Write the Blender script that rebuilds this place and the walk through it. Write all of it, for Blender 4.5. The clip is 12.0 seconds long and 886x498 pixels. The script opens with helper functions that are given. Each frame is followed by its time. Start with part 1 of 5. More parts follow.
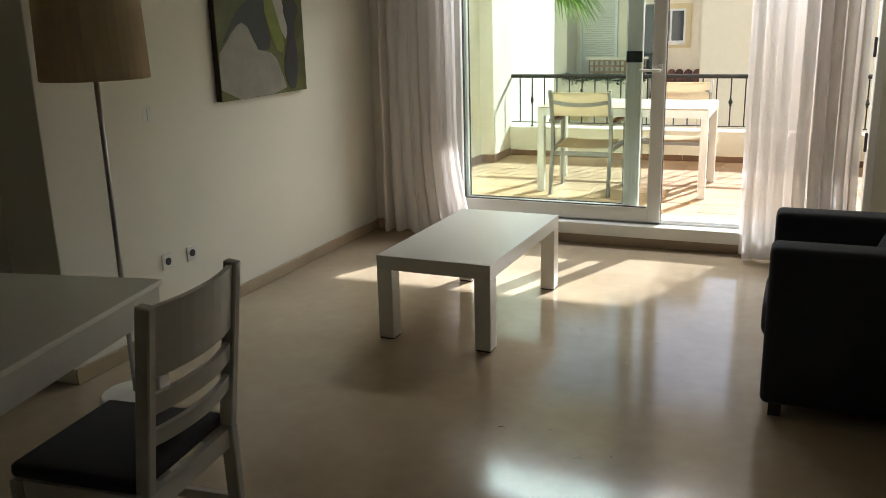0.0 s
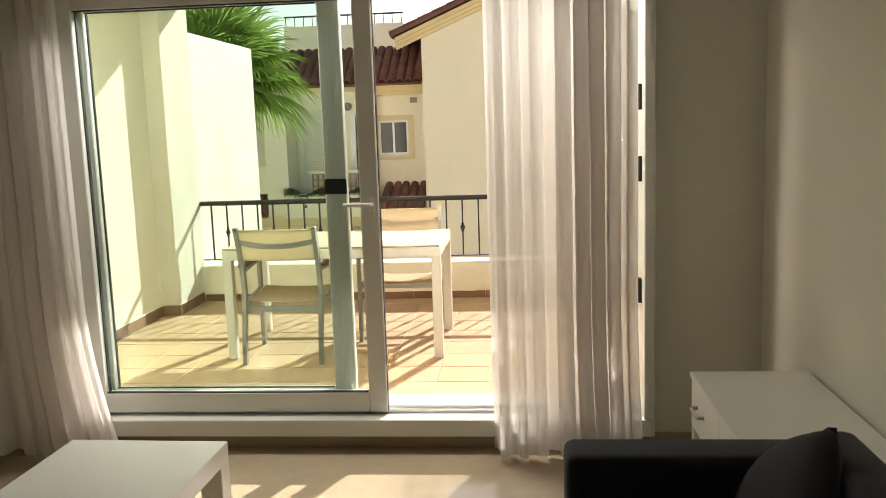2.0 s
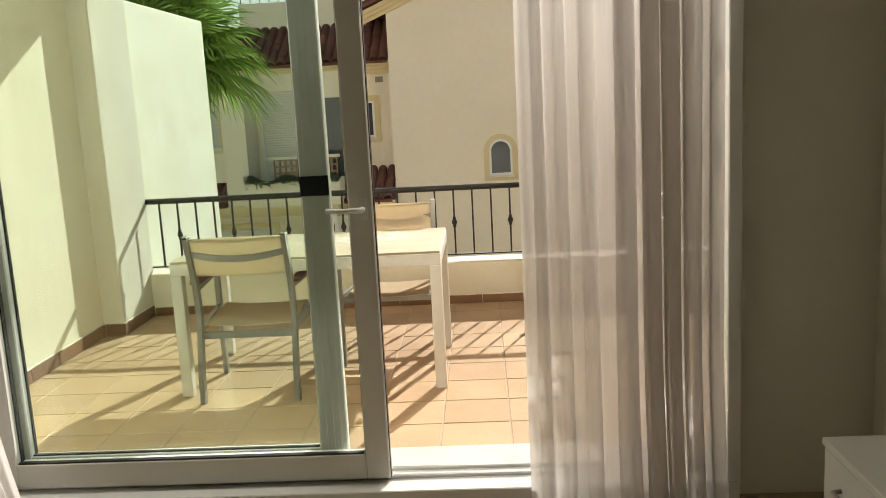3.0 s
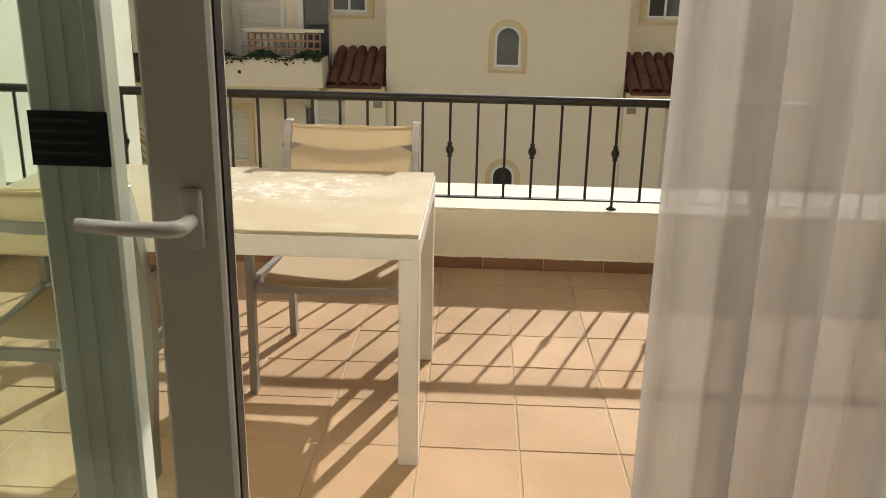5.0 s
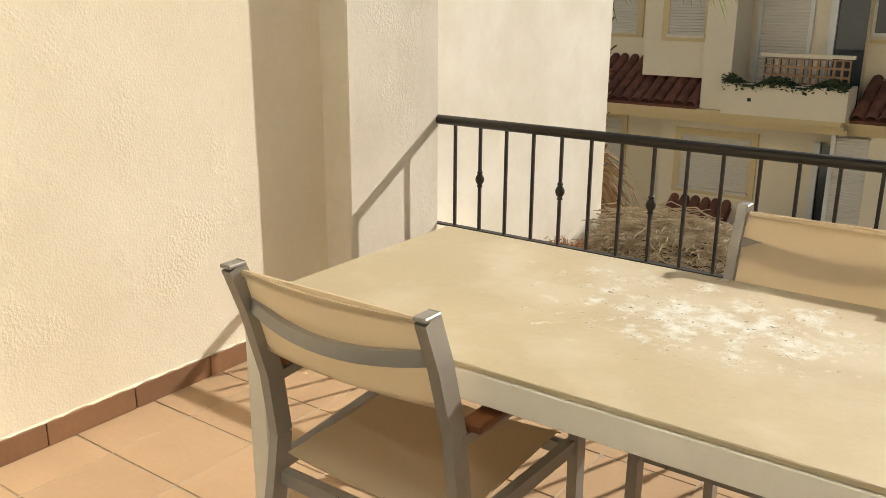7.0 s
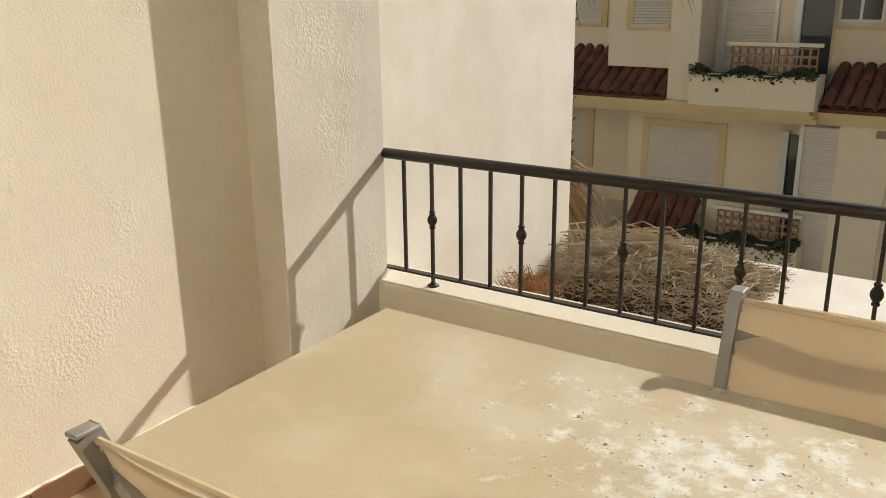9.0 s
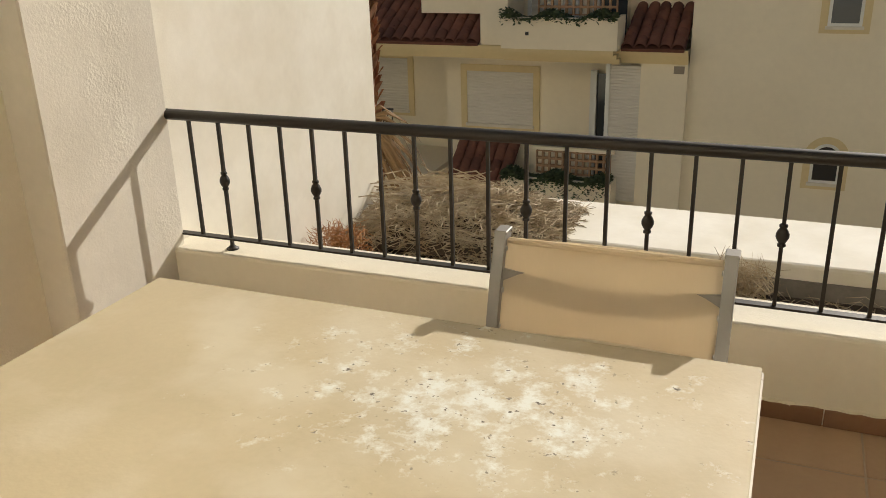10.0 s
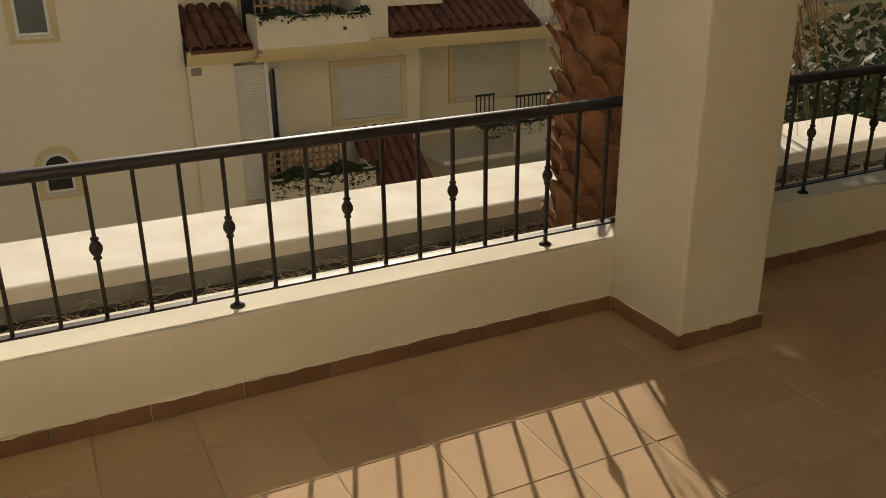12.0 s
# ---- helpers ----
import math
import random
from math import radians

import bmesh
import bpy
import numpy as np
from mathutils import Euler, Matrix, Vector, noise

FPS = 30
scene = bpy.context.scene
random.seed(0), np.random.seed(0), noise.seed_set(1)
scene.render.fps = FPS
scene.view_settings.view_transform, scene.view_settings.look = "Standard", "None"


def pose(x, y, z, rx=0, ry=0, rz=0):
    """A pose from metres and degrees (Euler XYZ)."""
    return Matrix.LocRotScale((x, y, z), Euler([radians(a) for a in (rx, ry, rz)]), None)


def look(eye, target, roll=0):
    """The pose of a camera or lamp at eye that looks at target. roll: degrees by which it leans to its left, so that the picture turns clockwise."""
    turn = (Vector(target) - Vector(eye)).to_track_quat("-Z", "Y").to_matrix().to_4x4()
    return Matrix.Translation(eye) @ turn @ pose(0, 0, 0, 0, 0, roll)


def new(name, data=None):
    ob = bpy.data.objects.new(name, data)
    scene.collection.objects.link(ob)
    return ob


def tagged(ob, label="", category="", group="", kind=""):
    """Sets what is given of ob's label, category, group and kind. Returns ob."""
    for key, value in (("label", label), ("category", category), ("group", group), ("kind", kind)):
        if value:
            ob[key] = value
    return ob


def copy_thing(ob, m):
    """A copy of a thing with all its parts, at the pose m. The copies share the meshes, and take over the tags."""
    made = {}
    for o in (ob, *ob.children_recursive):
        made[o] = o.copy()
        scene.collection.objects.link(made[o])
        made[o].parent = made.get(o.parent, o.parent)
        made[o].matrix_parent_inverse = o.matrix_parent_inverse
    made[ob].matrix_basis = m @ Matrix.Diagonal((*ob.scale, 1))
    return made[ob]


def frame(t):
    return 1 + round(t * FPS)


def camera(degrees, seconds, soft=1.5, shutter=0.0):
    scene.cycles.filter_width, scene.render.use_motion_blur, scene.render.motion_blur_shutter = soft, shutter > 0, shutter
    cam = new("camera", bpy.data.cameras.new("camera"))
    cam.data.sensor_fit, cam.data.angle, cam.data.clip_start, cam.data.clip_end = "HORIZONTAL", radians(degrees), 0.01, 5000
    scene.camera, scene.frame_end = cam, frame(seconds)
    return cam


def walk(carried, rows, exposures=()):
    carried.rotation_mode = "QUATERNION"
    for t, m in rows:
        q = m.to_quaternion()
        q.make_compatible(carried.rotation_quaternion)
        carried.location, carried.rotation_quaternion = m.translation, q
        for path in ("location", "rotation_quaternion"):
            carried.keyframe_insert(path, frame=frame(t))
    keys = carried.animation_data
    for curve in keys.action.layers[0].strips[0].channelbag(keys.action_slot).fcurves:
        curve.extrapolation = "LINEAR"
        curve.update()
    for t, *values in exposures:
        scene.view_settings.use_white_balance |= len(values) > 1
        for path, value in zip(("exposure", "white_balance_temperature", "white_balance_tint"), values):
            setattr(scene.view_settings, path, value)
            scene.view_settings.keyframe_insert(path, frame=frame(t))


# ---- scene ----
cam = camera(54.6, 12.0, soft=0.8)
PATH = [
    (0, (0.068, -0.054, 1.605), (-0.681, 1.726, 1.085), -1.5),
    (0.5, (0.079, 0.388, 1.6), (-0.381, 2.277, 1.134), -2.9),
    (1, (0.042, 0.826, 1.587), (-0.304, 2.755, 1.19), -2.4),
    (1.5, (-0.018, 1.299, 1.611), (-0.258, 3.26, 1.303), -1.9),
    (2, (-0.114, 1.814, 1.616), (-0.295, 3.784, 1.322), -1.9),
    (2.5, (-0.274, 2.313, 1.615), (-0.396, 4.287, 1.313), -2.3),
    (3, (-0.396, 2.823, 1.605), (-0.493, 4.792, 1.264), -3.0),
    (3.2, (-0.449, 3.008, 1.603), (-0.501, 4.974, 1.242), -3.2),
    (4.8, (-0.489, 4.696, 1.523), (-0.495, 6.61, 0.941), 0.3),
    (5, (-0.47, 4.874, 1.53), (-0.544, 6.78, 0.93), 1.1),
    (5.5, (-0.424, 5.279, 1.527), (-0.849, 7.125, 0.887), 2.3),
    (6, (-0.467, 5.552, 1.528), (-1.223, 7.291, 0.892), 1.7),
    (6.5, (-0.554, 5.784, 1.539), (-1.514, 7.427, 0.925), 0.3),
    (6.7, (-0.557, 5.847, 1.53), (-1.617, 7.433, 0.93), 0.0),
    (8.3, (-0.691, 6.184, 1.562), (-1.875, 7.722, 1.076), 1.3),
    (8.5, (-0.717, 6.246, 1.58), (-1.868, 7.803, 1.077), 0.7),
    (9, (-0.767, 6.355, 1.659), (-1.824, 7.942, 1.057), -0.7),
    (9.5, (-0.722, 6.426, 1.656), (-1.641, 8.076, 0.999), -1.6),
    (10, (-0.638, 6.446, 1.652), (-1.35, 8.174, 0.939), -1.6),
    (10.5, (-0.568, 6.449, 1.663), (-0.952, 8.263, 0.915), -1.6),
    (11, (-0.52, 6.445, 1.675), (-0.52, 8.303, 0.933), -1.5),
    (11.5, (-0.438, 6.455, 1.667), (-0.019, 8.267, 0.932), -1.3),
    (12, (-0.327, 6.454, 1.669), (0.495, 8.125, 0.94), -0.7),
]
EXPOSURES = [(0.0, 1.40, 5750, 10), (0.5, 0.92, 5950, 10), (1.0, 0.86, 6450, 10), (1.5, 1.22, 6500, 10), (2.0, 1.16, 6500, 9), (2.5, 0.82, 6500, 9), (3.0, 0.6, 6500, 9), (5.0, 0.25, 6500, 10), (6.0, 0.18, 6650, 10), (6.5, 0.15, 6650, 10), (8.5, -0.12, 6450, 11), (10.0, -0.12, 6600, 10), (11.0, -0.27, 6900, 10), (12.0, -0.34, 7500, 11)]
SUN_STRENGTH, SKY_STRENGTH, DOOR_FILL = 5.0, 0.07, 46.0
walk(cam, [(t, look(eye, target, roll)) for t, eye, target, roll in PATH], EXPOSURES)

# ---- world and sun ----
TO_SUN = Vector((0.65, 1.685, 1.0)).normalized()
world = bpy.data.worlds.new("sky")
scene.world = world
world.use_nodes = True
wn, wl = world.node_tree.nodes, world.node_tree.links
sky = wn.new("ShaderNodeTexSky")
sky.sky_type = "NISHITA"
sky.sun_disc = False
sky.sun_elevation = math.asin(TO_SUN.z)
sky.sun_rotation = math.atan2(TO_SUN.x, TO_SUN.y)
sky.air_density, sky.dust_density, sky.ozone_density = 1.0, 2.0, 1.0
wl.new(sky.outputs[0], wn["Background"].inputs[0])
wn["Background"].inputs[1].default_value = SKY_STRENGTH
sun_data = bpy.data.lights.new("sun", "SUN")
sun_data.energy, sun_data.angle, sun_data.color = SUN_STRENGTH, radians(0.55), (1.0, 0.945, 0.86)
sun = new("sun", sun_data)
sun.matrix_world = look(TO_SUN * 60, (0, 0, 0))
# added lamp hidden above the terrace opening, filling the room as skylight would
door_fill_data = bpy.data.lights.new("door_sky", "AREA")
door_fill_data.shape, door_fill_data.size, door_fill_data.size_y = "RECTANGLE", 2.6, 0.34
door_fill_data.energy, door_fill_data.color = DOOR_FILL, (1.0, 0.97, 0.92)
door_sky = new("door_sky", door_fill_data)
door_sky.matrix_world = look((-0.95, 6.32, 2.50), (-1.1, 3.0, 1.5))


# ---- materials ----
def mat(name, colour, second=None, rough=0.6, metal=0.0, coarse=1.5, fine=40.0, mix=0.5, grain=0.08, bump=0.1, bump_scale=60.0,
        coat=0.0, sheen=0.0, stretch=(1, 1, 1), piece=0.0, rough_vary=0.1):
    """A surface with coarse stains between two colours, fine grain, relief and uneven gloss; piece varies it from piece to piece."""
    m = bpy.data.materials.new(name)
    m.use_nodes = True
    n, l = m.node_tree.nodes, m.node_tree.links
    b = n["Principled BSDF"]
    if second is None:
        second = tuple(c * 0.86 for c in colour)
    mp = n.new("ShaderNodeMapping")
    mp.inputs["Scale"].default_value = stretch
    geo = n.new("ShaderNodeNewGeometry")
    l.new(geo.outputs["Position"], mp.inputs[0])

    def noise_node(scale, detail):
        t = n.new("ShaderNodeTexNoise")
        t.inputs["Scale"].default_value, t.inputs["Detail"].default_value = scale, detail
        l.new(mp.outputs[0], t.inputs["Vector"])
        return t.outputs[0]

    big, small = noise_node(coarse, 5), noise_node(fine, 3)
    ramp = n.new("ShaderNodeMapRange")
    ramp.inputs["From Min"].default_value, ramp.inputs["From Max"].default_value = 0.35, 0.68
    ramp.inputs["To Max"].default_value = mix
    l.new(big, ramp.inputs[0])
    mx = n.new("ShaderNodeMix")
    mx.data_type = "RGBA"
    mx.inputs[6].default_value, mx.inputs[7].default_value = (*colour, 1), (*second, 1)
    l.new(ramp.outputs[0], mx.inputs[0])
    hsv = n.new("ShaderNodeHueSaturation")
    value = n.new("ShaderNodeMapRange")
    value.inputs["To Min"].default_value, value.inputs["To Max"].default_value = 1 - grain, 1 + grain
    l.new(small, value.inputs[0])
    out = value.outputs[0]
    if piece:
        info = n.new("ShaderNodeObjectInfo")
        pr = n.new("ShaderNodeMapRange")
        pr.inputs["To Min"].default_value, pr.inputs["To Max"].default_value = 1 - piece, 1 + piece
        l.new(info.outputs["Random"], pr.inputs[0])
        mul = n.new("ShaderNodeMath")
        mul.operation = "MULTIPLY"
        l.new(out, mul.inputs[0])
        l.new(pr.outputs[0], mul.inputs[1])
        out = mul.outputs[0]
    l.new(out, hsv.inputs["Value"])
    l.new(mx.outputs[2], hsv.inputs["Color"])
    l.new(hsv.outputs[0], b.inputs["Base Color"])
    rr = n.new("ShaderNodeMapRange")
    rr.inputs["To Min"].default_value = max(0.02, rough * (1 - rough_vary * 2))
    rr.inputs["To Max"].default_value = min(1.0, rough * (1 + rough_vary * 2))
    l.new(big, rr.inputs[0])
    l.new(rr.outputs[0], b.inputs["Roughness"])
    b.inputs["Metallic"].default_value = metal
    b.inputs["Coat Weight"].default_value = coat
    b.inputs["Coat Roughness"].default_value = 0.05
    b.inputs["Sheen Weight"].default_value = sheen
    if bump:
        bp = n.new("ShaderNodeBump")
        bp.inputs["Strength"].default_value, bp.inputs["Distance"].default_value = bump, 0.01
        l.new(noise_node(bump_scale, 4), bp.inputs["Height"])
        l.new(bp.outputs[0], b.inputs["Normal"])
    return m


def glass(name, tint, rough=0.0):
    m = bpy.data.materials.new(name)
    m.use_nodes = True
    n, l = m.node_tree.nodes, m.node_tree.links
    n.remove(n["Principled BSDF"])
    tr, gl, lw, pw, sc, mx = (n.new("ShaderNode" + k) for k in ("BsdfTransparent", "BsdfGlossy", "LayerWeight", "Math", "MapRange", "MixShader"))
    tr.inputs[0].default_value = (*tint, 1)
    gl.inputs["Roughness"].default_value = rough
    lw.inputs[0].default_value = 0.5
    pw.operation = "POWER"
    pw.inputs[1].default_value = 4.0
    l.new(lw.outputs["Facing"], pw.inputs[0])
    sc.inputs["To Min"].default_value, sc.inputs["To Max"].default_value = 0.03, 0.85
    l.new(pw.outputs[0], sc.inputs[0])
    l.new(sc.outputs[0], mx.inputs[0])
    l.new(tr.outputs[0], mx.inputs[1])
    l.new(gl.outputs[0], mx.inputs[2])
    l.new(mx.outputs[0], n["Material Output"].inputs[0])
    return m


def sheer(name, colour, through_share, see):
    """Thin woven cloth that scatters light through itself and lets some pass."""
    m = bpy.data.materials.new(name)
    m.use_nodes = True
    n, l = m.node_tree.nodes, m.node_tree.links
    n.remove(n["Principled BSDF"])
    df, tl, tr, m1, m2 = (n.new("ShaderNode" + k) for k in ("BsdfDiffuse", "BsdfTranslucent", "BsdfTransparent", "MixShader", "MixShader"))
    wave = n.new("ShaderNodeTexNoise")
    wave.inputs["Scale"].default_value = 9.0
    mp, geo = n.new("ShaderNodeMapping"), n.new("ShaderNodeNewGeometry")
    mp.inputs["Scale"].default_value = (14, 14, 0.5)
    l.new(geo.outputs["Position"], mp.inputs[0])
    l.new(mp.outputs[0], wave.inputs["Vector"])
    rg = n.new("ShaderNodeMapRange")
    rg.inputs["To Min"].default_value, rg.inputs["To Max"].default_value = see * 0.5, see * 1.5
    l.new(wave.outputs[0], rg.inputs[0])
    df.inputs[0].default_value = tl.inputs[0].default_value = (*colour, 1)
    m1.inputs[0].default_value = through_share
    l.new(df.outputs[0], m1.inputs[1])
    l.new(tl.outputs[0], m1.inputs[2])
    l.new(rg.outputs[0], m2.inputs[0])
    l.new(m1.outputs[0], m2.inputs[1])
    l.new(tr.outputs[0], m2.inputs[2])
    l.new(m2.outputs[0], n["Material Output"].inputs[0])
    return m


def marble(name):
    """Polished cream limestone with faint clouds and veins."""
    m = mat(name, (0.50, 0.41, 0.29), (0.36, 0.28, 0.18), rough=0.13, coarse=1.1, fine=14, mix=0.8, grain=0.10, bump=0.0, rough_vary=0.25)
    return m


def stained_top(name):
    """Sand-coloured lacquer whose whitened, flaking patches lie towards one end."""
    m = mat(name, (0.43, 0.365, 0.24), (0.48, 0.41, 0.275), rough=0.5, coarse=3.5, fine=70, mix=0.8, grain=0.05, bump=0.05, bump_scale=90)
    n, l = m.node_tree.nodes, m.node_tree.links
    b = n["Principled BSDF"]
    base = b.inputs["Base Color"].links[0].from_socket
    geo = n.new("ShaderNodeNewGeometry")
    sub = n.new("ShaderNodeVectorMath")
    sub.operation = "SUBTRACT"
    sub.inputs[1].default_value = (-1.12, 7.72, 0.84)
    l.new(geo.outputs["Position"], sub.inputs[0])
    sc = n.new("ShaderNodeVectorMath")
    sc.operation = "MULTIPLY"
    sc.inputs[1].default_value = (1.5, 2.4, 0.0)
    l.new(sub.outputs[0], sc.inputs[0])
    ln = n.new("ShaderNodeVectorMath")
    ln.operation = "LENGTH"
    l.new(sc.outputs[0], ln.inputs[0])
    na = n.new("ShaderNodeTexNoise")
    na.inputs["Scale"].default_value, na.inputs["Detail"].default_value, na.inputs["Roughness"].default_value = 15.0, 9.0, 0.74
    l.new(geo.outputs["Position"], na.inputs["Vector"])
    add = n.new("ShaderNodeMath")
    add.operation = "MULTIPLY_ADD"
    add.inputs[1].default_value = -0.22
    l.new(ln.outputs["Value"], add.inputs[0])
    l.new(na.outputs[0], add.inputs[2])
    rg = n.new("ShaderNodeMapRange")
    rg.inputs["From Min"].default_value, rg.inputs["From Max"].default_value = 0.42, 0.56
    l.new(add.outputs[0], rg.inputs[0])
    mx = n.new("ShaderNodeMix")
    mx.data_type = "RGBA"
    l.new(rg.outputs[0], mx.inputs[0])
    l.new(base, mx.inputs[6])
    mx.inputs[7].default_value = (0.66, 0.68, 0.63, 1)
    # dark grit along the flakes
    nb = n.new("ShaderNodeTexNoise")
    nb.inputs["Scale"].default_value, nb.inputs["Detail"].default_value = 85.0, 2.0
    l.new(geo.outputs["Position"], nb.inputs["Vector"])
    edge = n.new("ShaderNodeMapRange")
    edge.inputs["From Min"].default_value, edge.inputs["From Max"].default_value = 0.36, 0.50
    l.new(add.outputs[0], edge.inputs[0])
    grit = n.new("ShaderNodeMapRange")
    grit.inputs["From Min"].default_value, grit.inputs["From Max"].default_value = 0.665, 0.70
    l.new(nb.outputs[0], grit.inputs[0])
    both = n.new("ShaderNodeMath")
    both.operation = "MULTIPLY"
    l.new(edge.outputs[0], both.inputs[0])
    l.new(grit.outputs[0], both.inputs[1])
    m2 = n.new("ShaderNodeMix")
    m2.data_type = "RGBA"
    l.new(both.outputs[0], m2.inputs[0])
    l.new(mx.outputs[2], m2.inputs[6])
    m2.inputs[7].default_value = (0.10, 0.08, 0.06, 1)
    # pale bleached haze round the flakes
    nc = n.new("ShaderNodeTexNoise")
    nc.inputs["Scale"].default_value, nc.inputs["Detail"].default_value = 5.0, 5.0
    l.new(geo.outputs["Position"], nc.inputs["Vector"])
    far = n.new("ShaderNodeMath")
    far.operation = "MULTIPLY_ADD"
    far.inputs[1].default_value = -0.16
    l.new(ln.outputs["Value"], far.inputs[0])
    l.new(nc.outputs[0], far.inputs[2])
    hz = n.new("ShaderNodeMapRange")
    hz.inputs["From Min"].default_value, hz.inputs["From Max"].default_value, hz.inputs["To Max"].default_value = 0.30, 0.55, 0.45
    l.new(far.outputs[0], hz.inputs[0])
    m3 = n.new("ShaderNodeMix")
    m3.data_type = "RGBA"
    l.new(hz.outputs[0], m3.inputs[0])
    l.new(base, m3.inputs[6])
    m3.inputs[7].default_value = (0.62, 0.58, 0.46, 1)
    l.new(m3.outputs[2], mx.inputs[6])
    l.new(m2.outputs[2], b.inputs["Base Color"])
    return m


def patchy(m, scale, strength):
    """Rough, pebbly render showing through in patches."""
    n, l = m.node_tree.nodes, m.node_tree.links
    b = n["Principled BSDF"]
    geo, big, fine, rg, mul, bump = (n.new("ShaderNode" + k) for k in ("NewGeometry", "TexNoise", "TexNoise", "MapRange", "Math", "Bump"))
    big.inputs["Scale"].default_value, big.inputs["Detail"].default_value = 2.6, 3.0
    fine.inputs["Scale"].default_value, fine.inputs["Detail"].default_value = scale, 2.0
    l.new(geo.outputs["Position"], big.inputs["Vector"])
    l.new(geo.outputs["Position"], fine.inputs["Vector"])
    rg.inputs["From Min"].default_value, rg.inputs["From Max"].default_value = 0.54, 0.64
    l.new(big.outputs[0], rg.inputs[0])
    mul.operation = "MULTIPLY"
    l.new(rg.outputs[0], mul.inputs[0])
    l.new(fine.outputs[0], mul.inputs[1])
    bump.inputs["Strength"].default_value, bump.inputs["Distance"].default_value = strength, 0.006
    l.new(mul.outputs[0], bump.inputs["Height"])
    if b.inputs["Normal"].links:
        l.new(b.inputs["Normal"].links[0].from_socket, bump.inputs["Normal"])
    l.new(bump.outputs[0], b.inputs["Normal"])


M_ROOM = mat("room_paint", (0.80, 0.77, 0.67), (0.76, 0.73, 0.62), rough=0.55, coarse=0.9, fine=25, mix=0.6, grain=0.02, bump=0.06, bump_scale=120)
M_CEIL = mat("ceiling_paint", (0.84, 0.83, 0.80), rough=0.7, coarse=0.9, mix=0.2, grain=0.02, bump=0.05)
M_RENDER = mat("cream_render", (0.79, 0.735, 0.60), (0.72, 0.655, 0.51), rough=0.85, coarse=1.6, fine=30, mix=0.9, grain=0.04, bump=0.12, bump_scale=110)
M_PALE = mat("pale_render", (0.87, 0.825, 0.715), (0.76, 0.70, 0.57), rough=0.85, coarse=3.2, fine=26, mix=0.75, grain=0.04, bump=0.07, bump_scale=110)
M_FACADE = mat("facade_render", (0.85, 0.755, 0.57), (0.79, 0.695, 0.52), rough=0.9, coarse=0.5, fine=9, mix=0.7, grain=0.04, bump=0.2, bump_scale=20)
M_TRIM = mat("ochre_trim", (0.72, 0.58, 0.32), (0.64, 0.51, 0.28), rough=0.85, coarse=1.0, fine=12, mix=0.7, grain=0.05, bump=0.2, bump_scale=24)
M_MARBLE = marble("polished_limestone")
M_BASE = mat("stone_skirting", (0.42, 0.33, 0.22), (0.34, 0.26, 0.17), rough=0.25, coarse=3, mix=0.8, grain=0.08, bump=0.0)
M_SILL = mat("sill_marble", (0.72, 0.66, 0.55), (0.62, 0.56, 0.45), rough=0.35, coarse=4, mix=0.8, grain=0.05, bump=0.05)
M_TILE = mat("terracotta_tile", (0.50, 0.345, 0.21), (0.42, 0.285, 0.17), rough=0.72, coarse=2.2, fine=50, mix=0.9, grain=0.05, bump=0.08, bump_scale=40, piece=0.06)
M_GROUT = mat("grout", (0.44, 0.34, 0.23), rough=0.9, coarse=3, mix=0.6, grain=0.1, bump=0.2)
M_SKIRT = mat("terracotta_skirting", (0.25, 0.13, 0.065), (0.19, 0.098, 0.05), rough=0.6, coarse=3, mix=0.8, grain=0.07, bump=0.08, piece=0.12)
M_PVC = mat("white_frame", (0.74, 0.73, 0.68), (0.70, 0.69, 0.63), rough=0.35, coarse=2, mix=0.5, grain=0.02, bump=0.0)
M_RUBBER = mat("black_rubber", (0.012, 0.011, 0.012), rough=0.5, coarse=6, mix=0.4, grain=0.1, bump=0.05)
M_GLASS = glass("green_pane", (0.922, 0.975, 0.945))
M_DARKGLASS = mat("dark_glass", (0.05, 0.06, 0.065), (0.03, 0.035, 0.04), rough=0.08, coarse=0.8, mix=0.7, grain=0.05, bump=0.0)
M_SHEER = sheer("sheer_cloth", (0.86, 0.82, 0.79), 0.43, 0.12)
M_LACQ = mat("white_lacquer", (0.80, 0.78, 0.72), (0.785, 0.765, 0.70), rough=0.28, coarse=2, mix=0.3, grain=0.02, bump=0.02, rough_vary=0.02)
M_LACQ_WOOD = mat("white_painted_wood", (0.66, 0.64, 0.59), (0.60, 0.58, 0.53), rough=0.4, coarse=3, mix=0.6, grain=0.05, bump=0.06, stretch=(1, 1, 6))
M_NAVY = mat("navy_cloth", (0.012, 0.014, 0.024), (0.018, 0.020, 0.032), rough=0.95, coarse=4, fine=220, mix=0.8, grain=0.25, bump=0.35, bump_scale=420, sheen=0.15)
M_CHROME = mat("brushed_steel", (0.55, 0.55, 0.55), rough=0.3, metal=1.0, coarse=6, grain=0.05, bump=0.03)
M_SHADE = sheer("lamp_linen", (0.66, 0.56, 0.38), 0.4, 0.0)
M_CANVAS = mat("olive_paint", (0.11, 0.115, 0.016), (0.06, 0.065, 0.012), rough=0.5, coarse=6, mix=1.0, grain=0.15, bump=0.2, bump_scale=40)
M_P_GREY = mat("grey_paint", (0.30, 0.28, 0.24), (0.24, 0.22, 0.19), rough=0.5, coarse=9, mix=0.9, grain=0.08, bump=0.2, bump_scale=40)
M_P_BLACK = mat("black_paint", (0.02, 0.02, 0.024), (0.035, 0.033, 0.03), rough=0.45, coarse=9, mix=0.9, bump=0.2, bump_scale=40)
